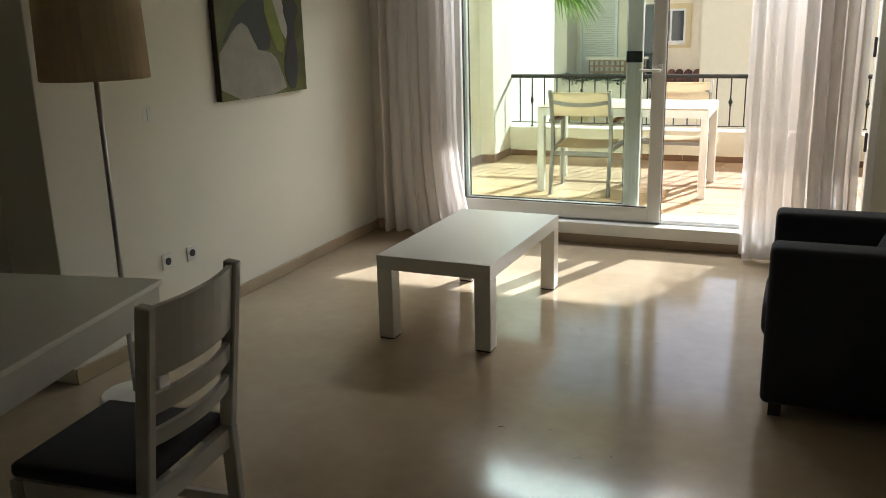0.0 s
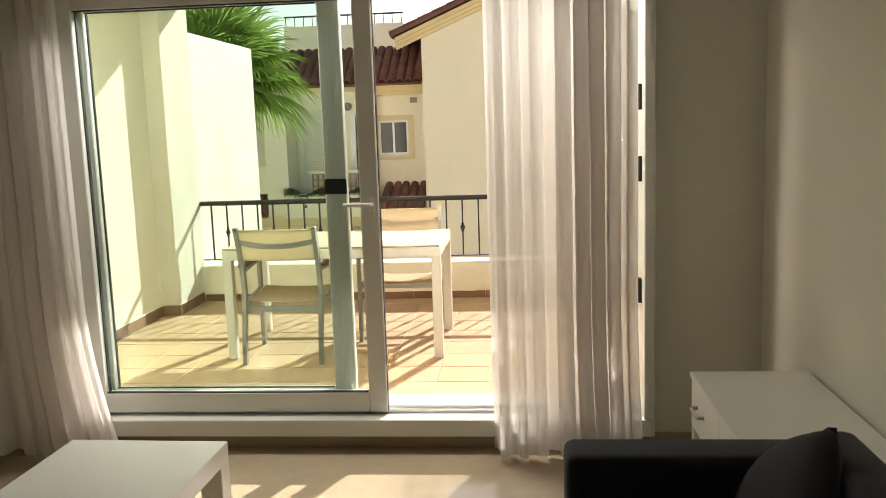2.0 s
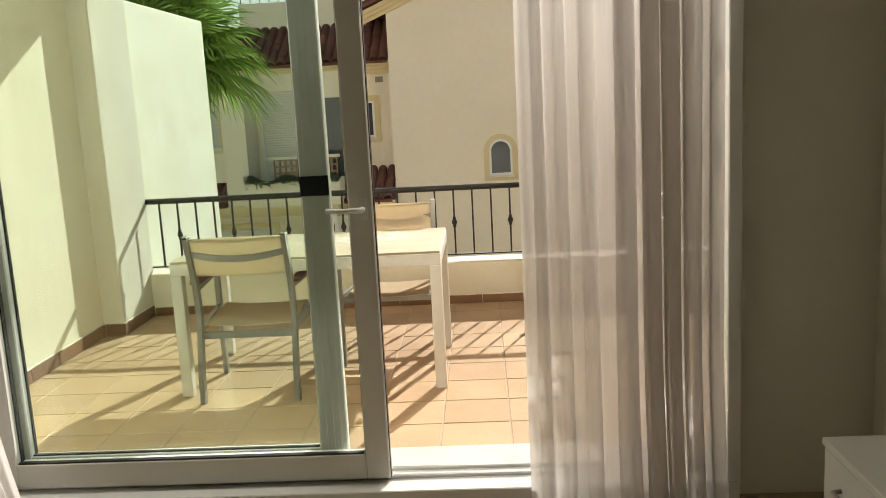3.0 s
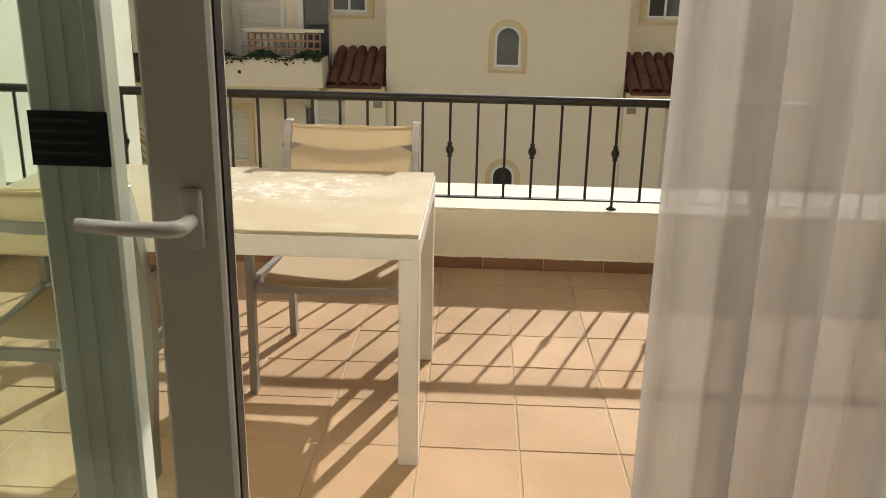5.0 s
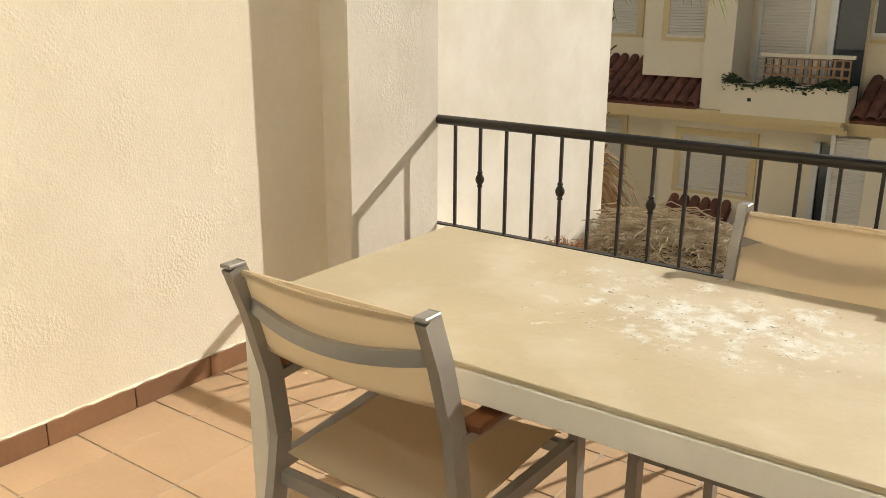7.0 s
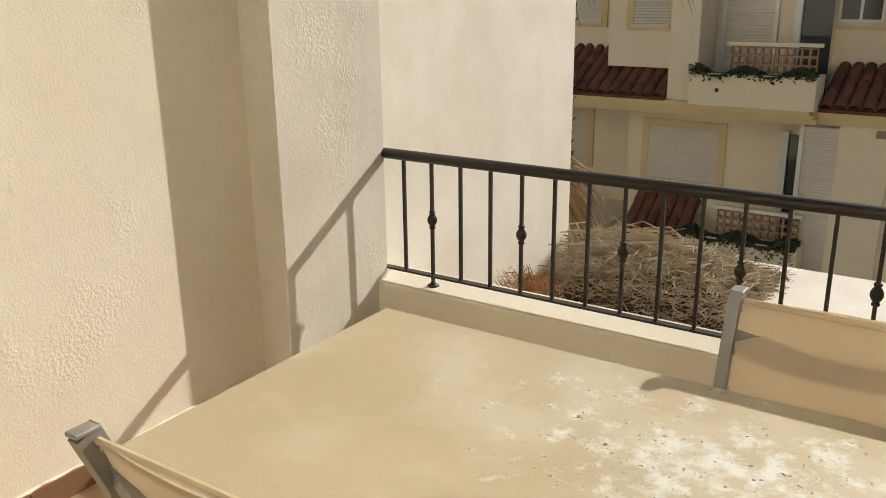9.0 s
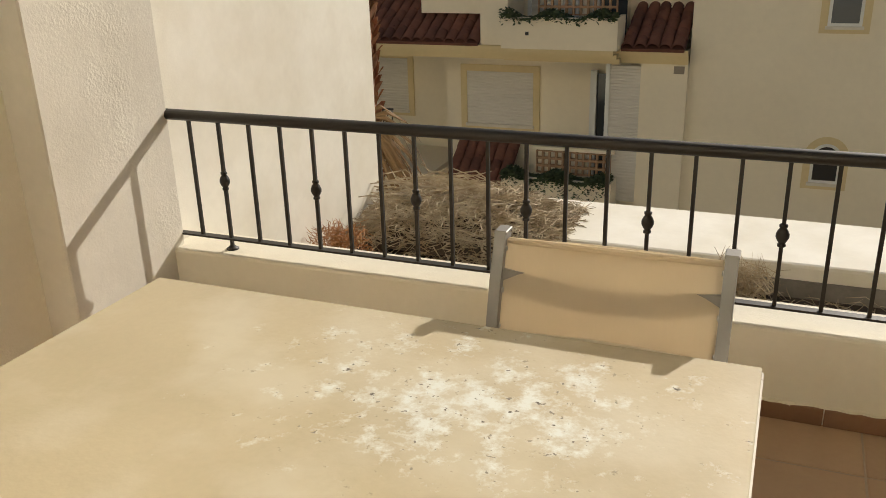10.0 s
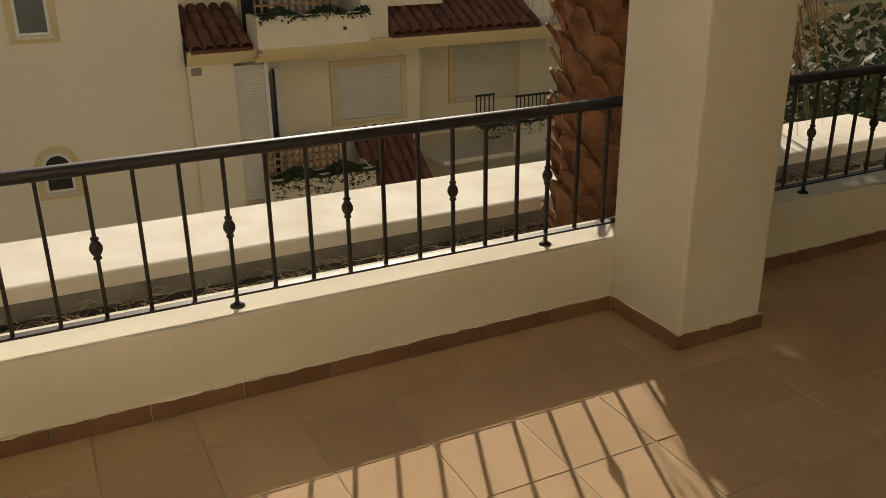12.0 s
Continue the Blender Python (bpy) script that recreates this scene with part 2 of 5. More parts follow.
M_P_LIME = mat("lime_paint", (0.19, 0.22, 0.025), (0.13, 0.16, 0.02), rough=0.5, coarse=9, mix=0.9, bump=0.2, bump_scale=40)
M_P_WHITE = mat("white_paint", (0.42, 0.40, 0.35), (0.32, 0.30, 0.26), rough=0.5, coarse=9, mix=0.9, bump=0.2, bump_scale=40)
M_CANVAS_EDGE = mat("canvas_edge", (0.05, 0.04, 0.03), rough=0.8, coarse=6)
M_ALU = mat("grey_aluminium", (0.28, 0.265, 0.24), (0.33, 0.31, 0.28), rough=0.42, metal=0.3, coarse=5, mix=0.6, grain=0.05, bump=0.03)
M_ALU_WHITE = mat("white_aluminium", (0.74, 0.71, 0.64), (0.68, 0.65, 0.57), rough=0.4, coarse=4, mix=0.6, grain=0.04, bump=0.03)
M_TOP = stained_top("stained_table_top")
M_SLING = sheer("sand_sling", (0.71, 0.61, 0.45), 0.44, 0.03)
M_ARM = mat("teak_arm", (0.20, 0.075, 0.03), (0.13, 0.05, 0.02), rough=0.5, coarse=6, mix=0.8, grain=0.12, bump=0.1, stretch=(6, 1, 6))
M_IRON = mat("black_iron", (0.022, 0.019, 0.015), (0.032, 0.026, 0.020), rough=0.5, metal=0.1, coarse=9, mix=0.8, grain=0.15, bump=0.08, bump_scale=90)
M_SOIL = mat("dry_soil", (0.09, 0.065, 0.045), (0.05, 0.038, 0.028), rough=1.0, coarse=6, fine=40, mix=0.9, grain=0.25, bump=0.9, bump_scale=25)
M_STRAW = mat("dry_straw", (0.62, 0.53, 0.38), (0.36, 0.27, 0.16), rough=0.8, coarse=12, fine=30, mix=1.0, grain=0.2, bump=0.0)
M_TWIG = mat("orange_twigs", (0.42, 0.20, 0.07), (0.30, 0.13, 0.04), rough=0.8, coarse=9, mix=1.0, grain=0.2, bump=0.0)
M_ROOF = mat("clay_roof_tile", (0.17, 0.066, 0.041), (0.11, 0.043, 0.028), rough=0.8, coarse=2, fine=14, mix=0.9, grain=0.15, bump=0.25, bump_scale=22, piece=0.2)
M_LATTICE = mat("brick_lattice", (0.40, 0.24, 0.13), (0.34, 0.20, 0.11), rough=0.85, coarse=4, mix=0.7, grain=0.08, bump=0.15)
M_ROLLER = mat("roller_slats", (0.68, 0.64, 0.55), (0.62, 0.58, 0.50), rough=0.6, coarse=1.5, mix=0.6, grain=0.03, bump=0.0)
M_LEAF = sheer("palm_green", (0.19, 0.28, 0.06), 0.5, 0.0)
M_LEAF_DRY = mat("palm_dry", (0.30, 0.19, 0.09), (0.20, 0.11, 0.05), rough=0.8, coarse=2.5, mix=0.9, grain=0.15, bump=0.0)
M_BARK = mat("palm_boots", (0.40, 0.19, 0.09), (0.17, 0.075, 0.035), rough=0.85, coarse=7, fine=40, mix=1.0, grain=0.25, bump=0.4, bump_scale=50)
M_HEDGE = mat("trailing_green", (0.035, 0.055, 0.018), (0.06, 0.075, 0.025), rough=0.7, coarse=3, mix=0.9, grain=0.25, bump=0.0)
M_GROUND = mat("street_ground", (0.22, 0.20, 0.17), (0.16, 0.145, 0.12), rough=0.95, coarse=0.4, fine=6, mix=0.8, grain=0.1, bump=0.2, bump_scale=14)
M_PAPER = mat("sticker_print", (0.018, 0.019, 0.022), rough=0.35, coarse=8)
M_PRINT = mat("sticker_bars", (0.07, 0.075, 0.08), rough=0.4, coarse=8)
M_METER = mat("grey_box", (0.30, 0.25, 0.19), rough=0.7, coarse=4)

M_CONCRETE = mat("bare_mortar", (0.30, 0.27, 0.23), (0.17, 0.15, 0.13), rough=0.95, coarse=4, fine=40, mix=0.9, grain=0.15, bump=0.4, bump_scale=60)
M_DULL = mat("dull_render", (0.72, 0.675, 0.58), (0.63, 0.585, 0.49), rough=0.9, coarse=2.4, fine=30, mix=0.9, grain=0.06, bump=0.12, bump_scale=100)
M_TILE.node_tree.nodes["Principled BSDF"].inputs["Specular IOR Level"].default_value = 0.12
M_VOID = mat("unlit_interior", (0.03, 0.026, 0.022), (0.02, 0.018, 0.016), rough=0.9, bump=0.0)
patchy(M_RENDER, 85.0, 0.5)
patchy(M_DULL, 85.0, 0.45)


# ---- building helpers ----
def link_mesh(name, bm, material, smooth=False):
    me = bpy.data.meshes.new(name)
    bm.normal_update()
    bm.to_mesh(me)
    bm.free()
    me.materials.append(material)
    if smooth:
        me.polygons.foreach_set("use_smooth", [True] * len(me.polygons))
    return me


def part(name, bm, material, parent, label="", smooth=False):
    ob = new(name, link_mesh(name, bm, material, smooth))
    ob.parent = parent
    return tagged(ob, label)


def solid(name, bm, material, label, category, kind="", group="", smooth=False, at=None):
    ob = new(name, link_mesh(name, bm, material, smooth))
    if at is not None:
        ob.matrix_world = at
    return tagged(ob, label, category, group, kind)


def thing(name, label, category, at=None, group="", kind=""):
    ob = new(name)
    ob.empty_display_size = 0.1
    ob.matrix_basis = at if at is not None else Matrix()
    return tagged(ob, label, category, group, kind)


def box(bm, x0, x1, y0, y1, z0, z1, bevel=0.0, seg=1):
    vs = [bm.verts.new((x, y, z)) for x in (x0, x1) for y in (y0, y1) for z in (z0, z1)]
    fs = [bm.faces.new([vs[i] for i in q]) for q in ((0, 1, 3, 2), (4, 6, 7, 5), (0, 4, 5, 1), (2, 3, 7, 6), (0, 2, 6, 4), (1, 5, 7, 3))]
    if bevel:
        es = {e for f in fs for e in f.edges}
        bmesh.ops.bevel(bm, geom=list(es), offset=bevel, segments=seg, affect="EDGES", profile=0.5)
    return bm


def box_bm(*a, **k):
    return box(bmesh.new(), *a, **k)


def beam(bm, p0, p1, w, h, up=(0, 0, 1), taper=1.0):
    """A bar of w by h from p0 to p1."""
    p0, p1 = Vector(p0), Vector(p1)
    d = (p1 - p0).normalized()
    u = Vector(up)
    if abs(d.dot(u)) > 0.98:
        u = Vector((0, 1, 0))
    s = d.cross(u).normalized()
    u = s.cross(d).normalized()
    ring = []
    for p, k in ((p0, 1.0), (p1, taper)):
        ring.append([bm.verts.new(p + s * a * w * k / 2 + u * b * h * k / 2) for a, b in ((-1, -1), (1, -1), (1, 1), (-1, 1))])
    for i in range(4):
        bm.faces.new((ring[0][i], ring[0][(i + 1) % 4], ring[1][(i + 1) % 4], ring[1][i]))
    bm.faces.new(ring[0][::-1])
    bm.faces.new(ring[1])
    return bm


def sweep(bm, pts, radii, n=10, flat=1.0, up=(0, 0, 1), cap=True):
    """A tube through pts, with a radius at each."""
    pts = [Vector(p) for p in pts]
    rings = []
    for i, p in enumerate(pts):
        d = (pts[min(i + 1, len(pts) - 1)] - pts[max(i - 1, 0)]).normalized()
        u = Vector(up)
        if abs(d.dot(u)) > 0.98:
            u = Vector((0, 1, 0))
        s = d.cross(u).normalized()
        u = s.cross(d).normalized()
        r = radii[i] if isinstance(radii, (list, tuple)) else radii
        rings.append([bm.verts.new(p + s * math.cos(2 * math.pi * k / n) * r + u * math.sin(2 * math.pi * k / n) * r * flat) for k in range(n)])
    for a, b in zip(rings, rings[1:]):
        for k in range(n):
            bm.faces.new((a[k], a[(k + 1) % n], b[(k + 1) % n], b[k]))
    if cap:
        bm.faces.new(rings[0][::-1])
        bm.faces.new(rings[-1])
    return bm


def lathe(bm, profile, n=16, centre=(0, 0)):
    """A turned body from (radius, z) pairs."""
    rings = [[bm.verts.new((centre[0] + r * math.cos(2 * math.pi * k / n), centre[1] + r * math.sin(2 * math.pi * k / n), z)) for k in range(n)] for r, z in profile]
    for a, b in zip(rings, rings[1:]):
        for k in range(n):
            bm.faces.new((a[k], a[(k + 1) % n], b[(k + 1) % n], b[k]))
    bm.faces.new(rings[0][::-1])
    bm.faces.new(rings[-1])
    return bm


def wall_with_holes(x0, x1, y0, y1, z0, z1, holes):
    """A wall along x between y0 and y1, with rectangular openings (xa, xb, za, zb) right through it."""
    bm = bmesh.new()
    xs = sorted({x0, x1, *[h[0] for h in holes], *[h[1] for h in holes]})
    zs = sorted({z0, z1, *[h[2] for h in holes], *[h[3] for h in holes]})
    for xa, xb in zip(xs, xs[1:]):
        for za, zb in zip(zs, zs[1:]):
            mx, mz = (xa + xb) / 2, (za + zb) / 2
            if not any(h[0] < mx < h[1] and h[2] < mz < h[3] for h in holes):
                box(bm, xa, xb, y0, y1, za, zb)
    bmesh.ops.remove_doubles(bm, verts=bm.verts[:], dist=1e-5)
    seen = {}
    for f in bm.faces[:]:
        key = tuple(sorted((round(v.co.x, 4), round(v.co.y, 4), round(v.co.z, 4)) for v in f.verts))
        seen.setdefault(key, []).append(f)
    bmesh.ops.delete(bm, geom=[f for fs in seen.values() if len(fs) > 1 for f in fs], context="FACES")
    bmesh.ops.recalc_face_normals(bm, faces=bm.faces[:])
    return bm


# ---- the large structure ----
FLOOR_B = 0.10        # the balcony's floor stands above the room's
WALL_Y0, WALL_Y1 = 5.92, 6.18
OPEN = (-2.415, 0.51, 0.08, 2.34)

solid("floor", box_bm(-3.8, 1.2, -3.2, 6.0, -0.12, 0.0), M_MARBLE, "polished cream limestone floor with soft reflections", "floor", "structure")
solid("ceiling", box_bm(-3.9, 1.3, -3.3, 6.18, 2.60, 2.69), M_CEIL, "plain white painted ceiling", "ceiling", "structure")
solid("wall_north", wall_with_holes(-3.3, 6.4, WALL_Y0, WALL_Y1, -0.10, 2.60, [OPEN]), M_ROOM, "white painted wall with the wide terrace opening", "wall", "structure")
solid("wall_west", box_bm(-3.25, -3.0, 3.33, 5.92, 0.0, 2.6), M_ROOM, "white painted side wall of the living room", "wall", "structure")
solid("wall_west_pier", box_bm(-3.25, -2.95, 2.69, 3.33, 0.0, 2.6, bevel=0.004), M_ROOM, "white painted pier standing proud of the wall", "wall", "structure")
solid("wall_west_niche", box_bm(-3.8, -3.6, -3.2, 2.69, 0.0, 2.6), M_ROOM, "white painted wall of the dining corner in shade", "wall", "structure")
solid("wall_niche_return", box_bm(-3.6, -3.25, 2.69, 2.9, 0.0, 2.6), M_ROOM, "white painted return of the dining corner", "wall", "structure")
solid("wall_east", box_bm(1.02, 1.2, 3.34, 5.92, 0.0, 2.6), M_ROOM, "white painted side wall behind the chest", "wall", "structure")
solid("wall_east_block", box_bm(0.59, 1.2, -3.2, 3.34, 0.0, 2.6, bevel=0.004), M_ROOM, "white painted wall block beside the armchair", "wall", "structure")
solid("wall_south", box_bm(-3.8, 1.2, -3.3, -3.2, 0.0, 2.6), M_ROOM, "plain white wall closing the room", "wall", "structure")


def skirting_run(name, x0, x1, y0, y1, z0, z1, material, label):
    return solid(name, box_bm(x0, x1, y0, y1, z0, z1, bevel=0.003), material, label, "skirting", "structure")


skirting_run("baseboard", -3.0, -2.985, 3.33, 5.905, 0.0, 0.075, M_BASE, "beige stone skirting along the side wall")
skirting_run("baseboard", -2.95, -2.935, 2.69, 3.33, 0.0, 0.075, M_BASE, "beige stone skirting round the pier")
skirting_run("baseboard", -3.0, 1.02, 5.905, 5.92, 0.0, 0.075, M_BASE, "beige stone skirting under the terrace door")
skirting_run("baseboard", 1.005, 1.02, 3.40, 5.905, 0.0, 0.075, M_BASE, "beige stone skirting behind the chest")
skirting_run("baseboard", 0.575, 0.59, -3.2, 3.34, 0.0, 0.075, M_BASE, "beige stone skirting along the wall block")

# balcony shell
solid("balcony_slab", box_bm(-3.2, 6.4, 6.18, 9.34, -0.10, FLOOR_B - 0.0025), M_GROUT, "grey mortar bed between the terrace tiles", "floor", "structure")
# slab is out of view; darker render chosen to cut bounce onto the floor
solid("balcony_ceiling", box_bm(-3.4, 6.4, 6.18, 9.12, 2.69, 2.95), M_DULL, "cream rendered slab over the terrace", "ceiling", "structure")
solid("wall_upper_north", box_bm(-18.0, 18.0, 5.92, 6.18, 2.95, 7.5), M_RENDER, "cream rendered wall of the storey above", "wall", "structure")
solid("balcony_wall_west", box_bm(-3.30, -3.08, 6.18, 8.55, -0.10, 2.69), M_RENDER, "cream rendered side wall of the terrace in sun", "wall", "structure")
solid("balcony_pilaster", box_bm(-3.30, -2.934, 8.55, 9.175, -0.10, 2.69, bevel=0.006), M_DULL, "cream rendered pilaster at the railing's end", "wall", "structure")
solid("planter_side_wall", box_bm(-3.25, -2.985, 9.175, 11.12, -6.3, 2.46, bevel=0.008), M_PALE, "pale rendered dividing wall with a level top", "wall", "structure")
solid("balcony_wall_east", box_bm(6.2, 6.4, 6.18, 9.34, -0.10, 2.69), M_RENDER, "cream rendered end wall of the terrace", "wall", "structure")
solid("balcony_curb", box_bm(-2.98, 6.2, 9.105, 9.34, -0.10, 0.415, bevel=0.012, seg=2), M_RENDER, "low cream rendered parapet under the railing", "parapet", "structure")
solid("balcony_pillar", box_bm(1.765, 2.175, 8.68, 9.118, -0.10, 2.69, bevel=0.012, seg=2), M_RENDER, "square cream rendered pillar between the railings", "pillar", "structure")
solid("building_wing_west", box_bm(-18.0, -3.9, 5.92, 6.18, -6.3, 2.95), M_RENDER, "cream rendered front of the neighbouring flats", "wall", "structure")
solid("building_wing_east", box_bm(6.4, 18.0, 5.92, 6.18, -6.3, 2.95), M_RENDER, "cream rendered front of the neighbouring flats", "wall", "structure")
solid("building_base", box_bm(-3.25, 6.4, 6.2, 9.34, -6.3, -0.10), M_RENDER, "cream rendered wall of the storey below", "wall", "structure")
solid("planter_soil", box_bm(-2.985, 6.2, 9.34, 10.85, -0.7, -0.20), M_SOIL, "dry brown soil in the built-in planter", "soil", "structure")
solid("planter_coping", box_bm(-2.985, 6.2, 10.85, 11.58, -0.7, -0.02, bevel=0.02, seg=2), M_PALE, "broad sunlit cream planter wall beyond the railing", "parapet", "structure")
solid("planter_lining", box_bm(-2.98, 6.19, 10.838, 10.852, -0.21, -0.105, bevel=0.003), M_CONCRETE, "grey bare mortar along the planter's inner wall", "wall", "structure")
solid("planter_front", box_bm(-2.985, 6.2, 9.34, 11.55, -6.3, -0.7), M_RENDER, "cream rendered front of the planter", "wall", "structure")
bm = bmesh.new()
bmesh.ops.create_grid(bm, x_segments=8, y_segments=8, size=400)
solid("ground", bm, M_GROUND, "grey paved street ground between the buildings", "ground", "structure", at=pose(0, 0, -6.3))

# door sill and frame
solid("door_sill", box_bm(OPEN[0], OPEN[1], 6.06, 6.26, 0.08, 0.165, bevel=0.006), M_SILL, "pale stone threshold of the terrace door", "sill", "structure")


def terrace_door():
    frame_thing = thing("door_1", "white sliding terrace door with two panes pushed to one side", "door", kind="structure")
    x0, x1, z0, z1 = OPEN
    part("frame_bottom", box_bm(x0, x1, 5.84, 6.06, z0, 0.165, bevel=0.004), M_PVC, frame_thing)
    part("frame_top", box_bm(x0, x1, 5.84, 6.06, 2.28, z1, bevel=0.004), M_PVC, frame_thing)
    part("frame_side", box_bm(x0, x0 + 0.05, 5.84, 6.06, 0.165, 2.28, bevel=0.004), M_PVC, frame_thing)
    part("frame_side", box_bm(x1 - 0.05, x1, 5.84, 6.06, 0.165, 2.28, bevel=0.004), M_PVC, frame_thing)
    for y in (5.958, 6.031):
        part("track", box_bm(x0 + 0.05, x1 - 0.05, y - 0.006, y + 0.006, 0.165, 0.178), M_CHROME, frame_thing)
    for z in (1.70, 1.365, 0.78):
        part("keeper", box_bm(x1 - 0.066, x1 - 0.05, 5.93, 5.965, z - 0.06, z + 0.06, bevel=0.003), M_RUBBER, frame_thing, "black metal keeper")

    def sash(xa, xb, ya, yb, stile):
        s = part("sash", box_bm(xa, xa + stile, ya, yb, 0.178, 2.28, bevel=0.005), M_PVC, frame_thing)
        part("stile", box_bm(xb - stile, xb, ya, yb, 0.178, 2.28, bevel=0.005), M_PVC, s)
        part("bottom_rail", box_bm(xa + stile, xb - stile, ya, yb, 0.178, 0.28, bevel=0.004), M_PVC, s)
        part("top_rail", box_bm(xa + stile, xb - stile, ya, yb, 2.205, 2.28, bevel=0.004), M_PVC, s)
        ym = (ya + yb) / 2
        pane = part("pane", box_bm(xa + stile, xb - stile, ym - 0.004, ym + 0.004, 0.28, 2.205), M_GLASS, s)
        pane.visible_shadow = False
        for xg in (xa + stile, xb - stile - 0.006):
            part("seal", box_bm(xg, xg + 0.006, ym + 0.005, yb - 0.004, 0.28, 2.205), M_RUBBER, s)
        part("seal", box_bm(xa + stile + 0.006, xb - stile - 0.006, ya + 0.004, ym - 0.005, 0.28, 0.286), M_RUBBER, s)
        part("seal", box_bm(xa + stile + 0.006, xb - stile - 0.006, ya + 0.004, ym - 0.005, 2.199, 2.205), M_RUBBER, s)
        return s

    inner = sash(-2.36, -0.797, 5.925, 5.986, 0.092)
    outer = sash(-2.36, -0.967, 6.008, 6.054, 0.11)
    part("edge_seal", box_bm(-0.797, -0.794, 5.938, 5.967, 0.178, 2.28), M_RUBBER, inner, "black rubber edge")
    for k, dx in enumerate((0.022, 0.05, 0.078)):
        part("rib", box_bm(-1.072 + dx - 0.005, -1.072 + dx + 0.005, 6.0045, 6.008, 0.2, 2.25), M_PVC, outer)
    bm = bmesh.new()
    box(bm, -0.848, -0.818, 5.915, 5.925, 1.190, 1.270, bevel=0.004, seg=2)
    part("handle_plate", bm, M_PVC, inner)
    bm = bmesh.new()
    sweep(bm, [(-0.833, 5.917, 1.23), (-0.833, 5.884, 1.23), (-0.837, 5.874, 1.23), (-0.848, 5.869, 1.23), (-0.90, 5.868, 1.23), (-0.962, 5.872, 1.233)], [0.0095, 0.0105, 0.011, 0.0105, 0.0095, 0.0085], n=14)
    part("handle", bm, M_PVC, inner, smooth=True)
    st = part("sticker", box_bm(-1.077, -0.968, 6.003, 6.0045, 1.277, 1.352), M_PAPER, outer, "black printed sticker with unreadable lines")
    for k in range(4):
        part("print_line", box_bm(-1.074, -0.992 + 0.008 * (k % 2), 6.002, 6.003, 1.337 - k * 0.015, 1.341 - k * 0.015), M_PRINT, st)


terrace_door()


# ---- living room ----
def curtain(x0, x1, y, z0, z1, folds, depth, seed, flare, lean=0.0):
    rnd = random.Random(seed)
    phases = [rnd.uniform(0, 6.28) for _ in range(4)]
    bm = bmesh.new()
    nx, nz = folds * 14, 26
    grid = []
    for j in range(nz + 1):
        v = j / nz
        row = []
        for i in range(nx + 1):
            u = i / nx
            swell = max(0.0, 1 - v / 0.30) ** 1.6
            warp = u + 0.035 * math.sin(5 * u + phases[0]) + 0.016 * math.sin(13 * u + phases[1] + 0.8 * v)
            amp = depth * (0.60 + 0.40 * math.sin(9 * u + phases[2])) * (0.75 + 0.45 * (1 - v))
            turn = 2 * math.pi * folds * warp
            yy = y + amp * math.sin(turn) + 0.25 * amp * math.sin(4.3 * math.pi * folds * warp + phases[3] + 1.5 * v)
            mid = (x0 + x1) / 2
            xx = mid + (x0 + u * (x1 - x0) - mid) * (1 + 0.3 * flare * (1 - v)) + lean * (1 - v) + flare * u * swell
            xx -= 0.26 * (x1 - x0) / folds * math.sin(2 * turn + 0.5 * math.sin(2.1 * v + phases[1])) * (0.8 + 0.5 * math.sin(6 * u + phases[3]))
            row.append(bm.verts.new((xx, yy, z0 + v * (z1 - z0) + 0.012 * math.sin(9 * u + phases[1]) * (1 - v))))
        grid.append(row)
    for a, b in zip(grid, grid[1:]):
        for i in range(nx):
            bm.faces.new((a[i], a[i + 1], b[i + 1], b[i]))
    return bm


solid("curtain", curtain(-0.255, 0.402, 5.735, 0.03, 2.60, 8, 0.075, 3, 0.03), M_SHEER, "sheer off-white pleated curtain gathered beside the open door", "curtain", group="terrace curtains", smooth=True)
solid("curtain", curtain(-2.84, -2.245, 5.735, 0.03, 2.60, 8, 0.058, 8, 0.12, 0.0), M_SHEER, "sheer off-white pleated curtain hanging at the fixed pane", "curtain", group="terrace curtains", smooth=True)


def coffee_table():
    t = thing("coffee_table", "low white lacquered coffee table with square legs", "table", pose(-1.555, 4.26, 0, 0, 0, -1.5))
    w, l = 0.31, 0.575
    part("tabletop", box_bm(-w, w, -l, l, 0.375, 0.45, bevel=0.004, seg=2), M_LACQ, t)
    for sx in (-1, 1):
        for sy in (-1, 1):
            xa, xb = sorted((sx * w, sx * (w - 0.085)))
            ya, yb = sorted((sy * l, sy * (l - 0.085)))
            part("leg", box_bm(xa, xb, ya, yb, 0.008, 0.375, bevel=0.003), M_LACQ, t)
            part("foot_pad", box_bm(xa + 0.004, xb - 0.004, ya + 0.004, yb - 0.004, 0.0, 0.008), M_RUBBER, t, "dark felt pad")


coffee_table()


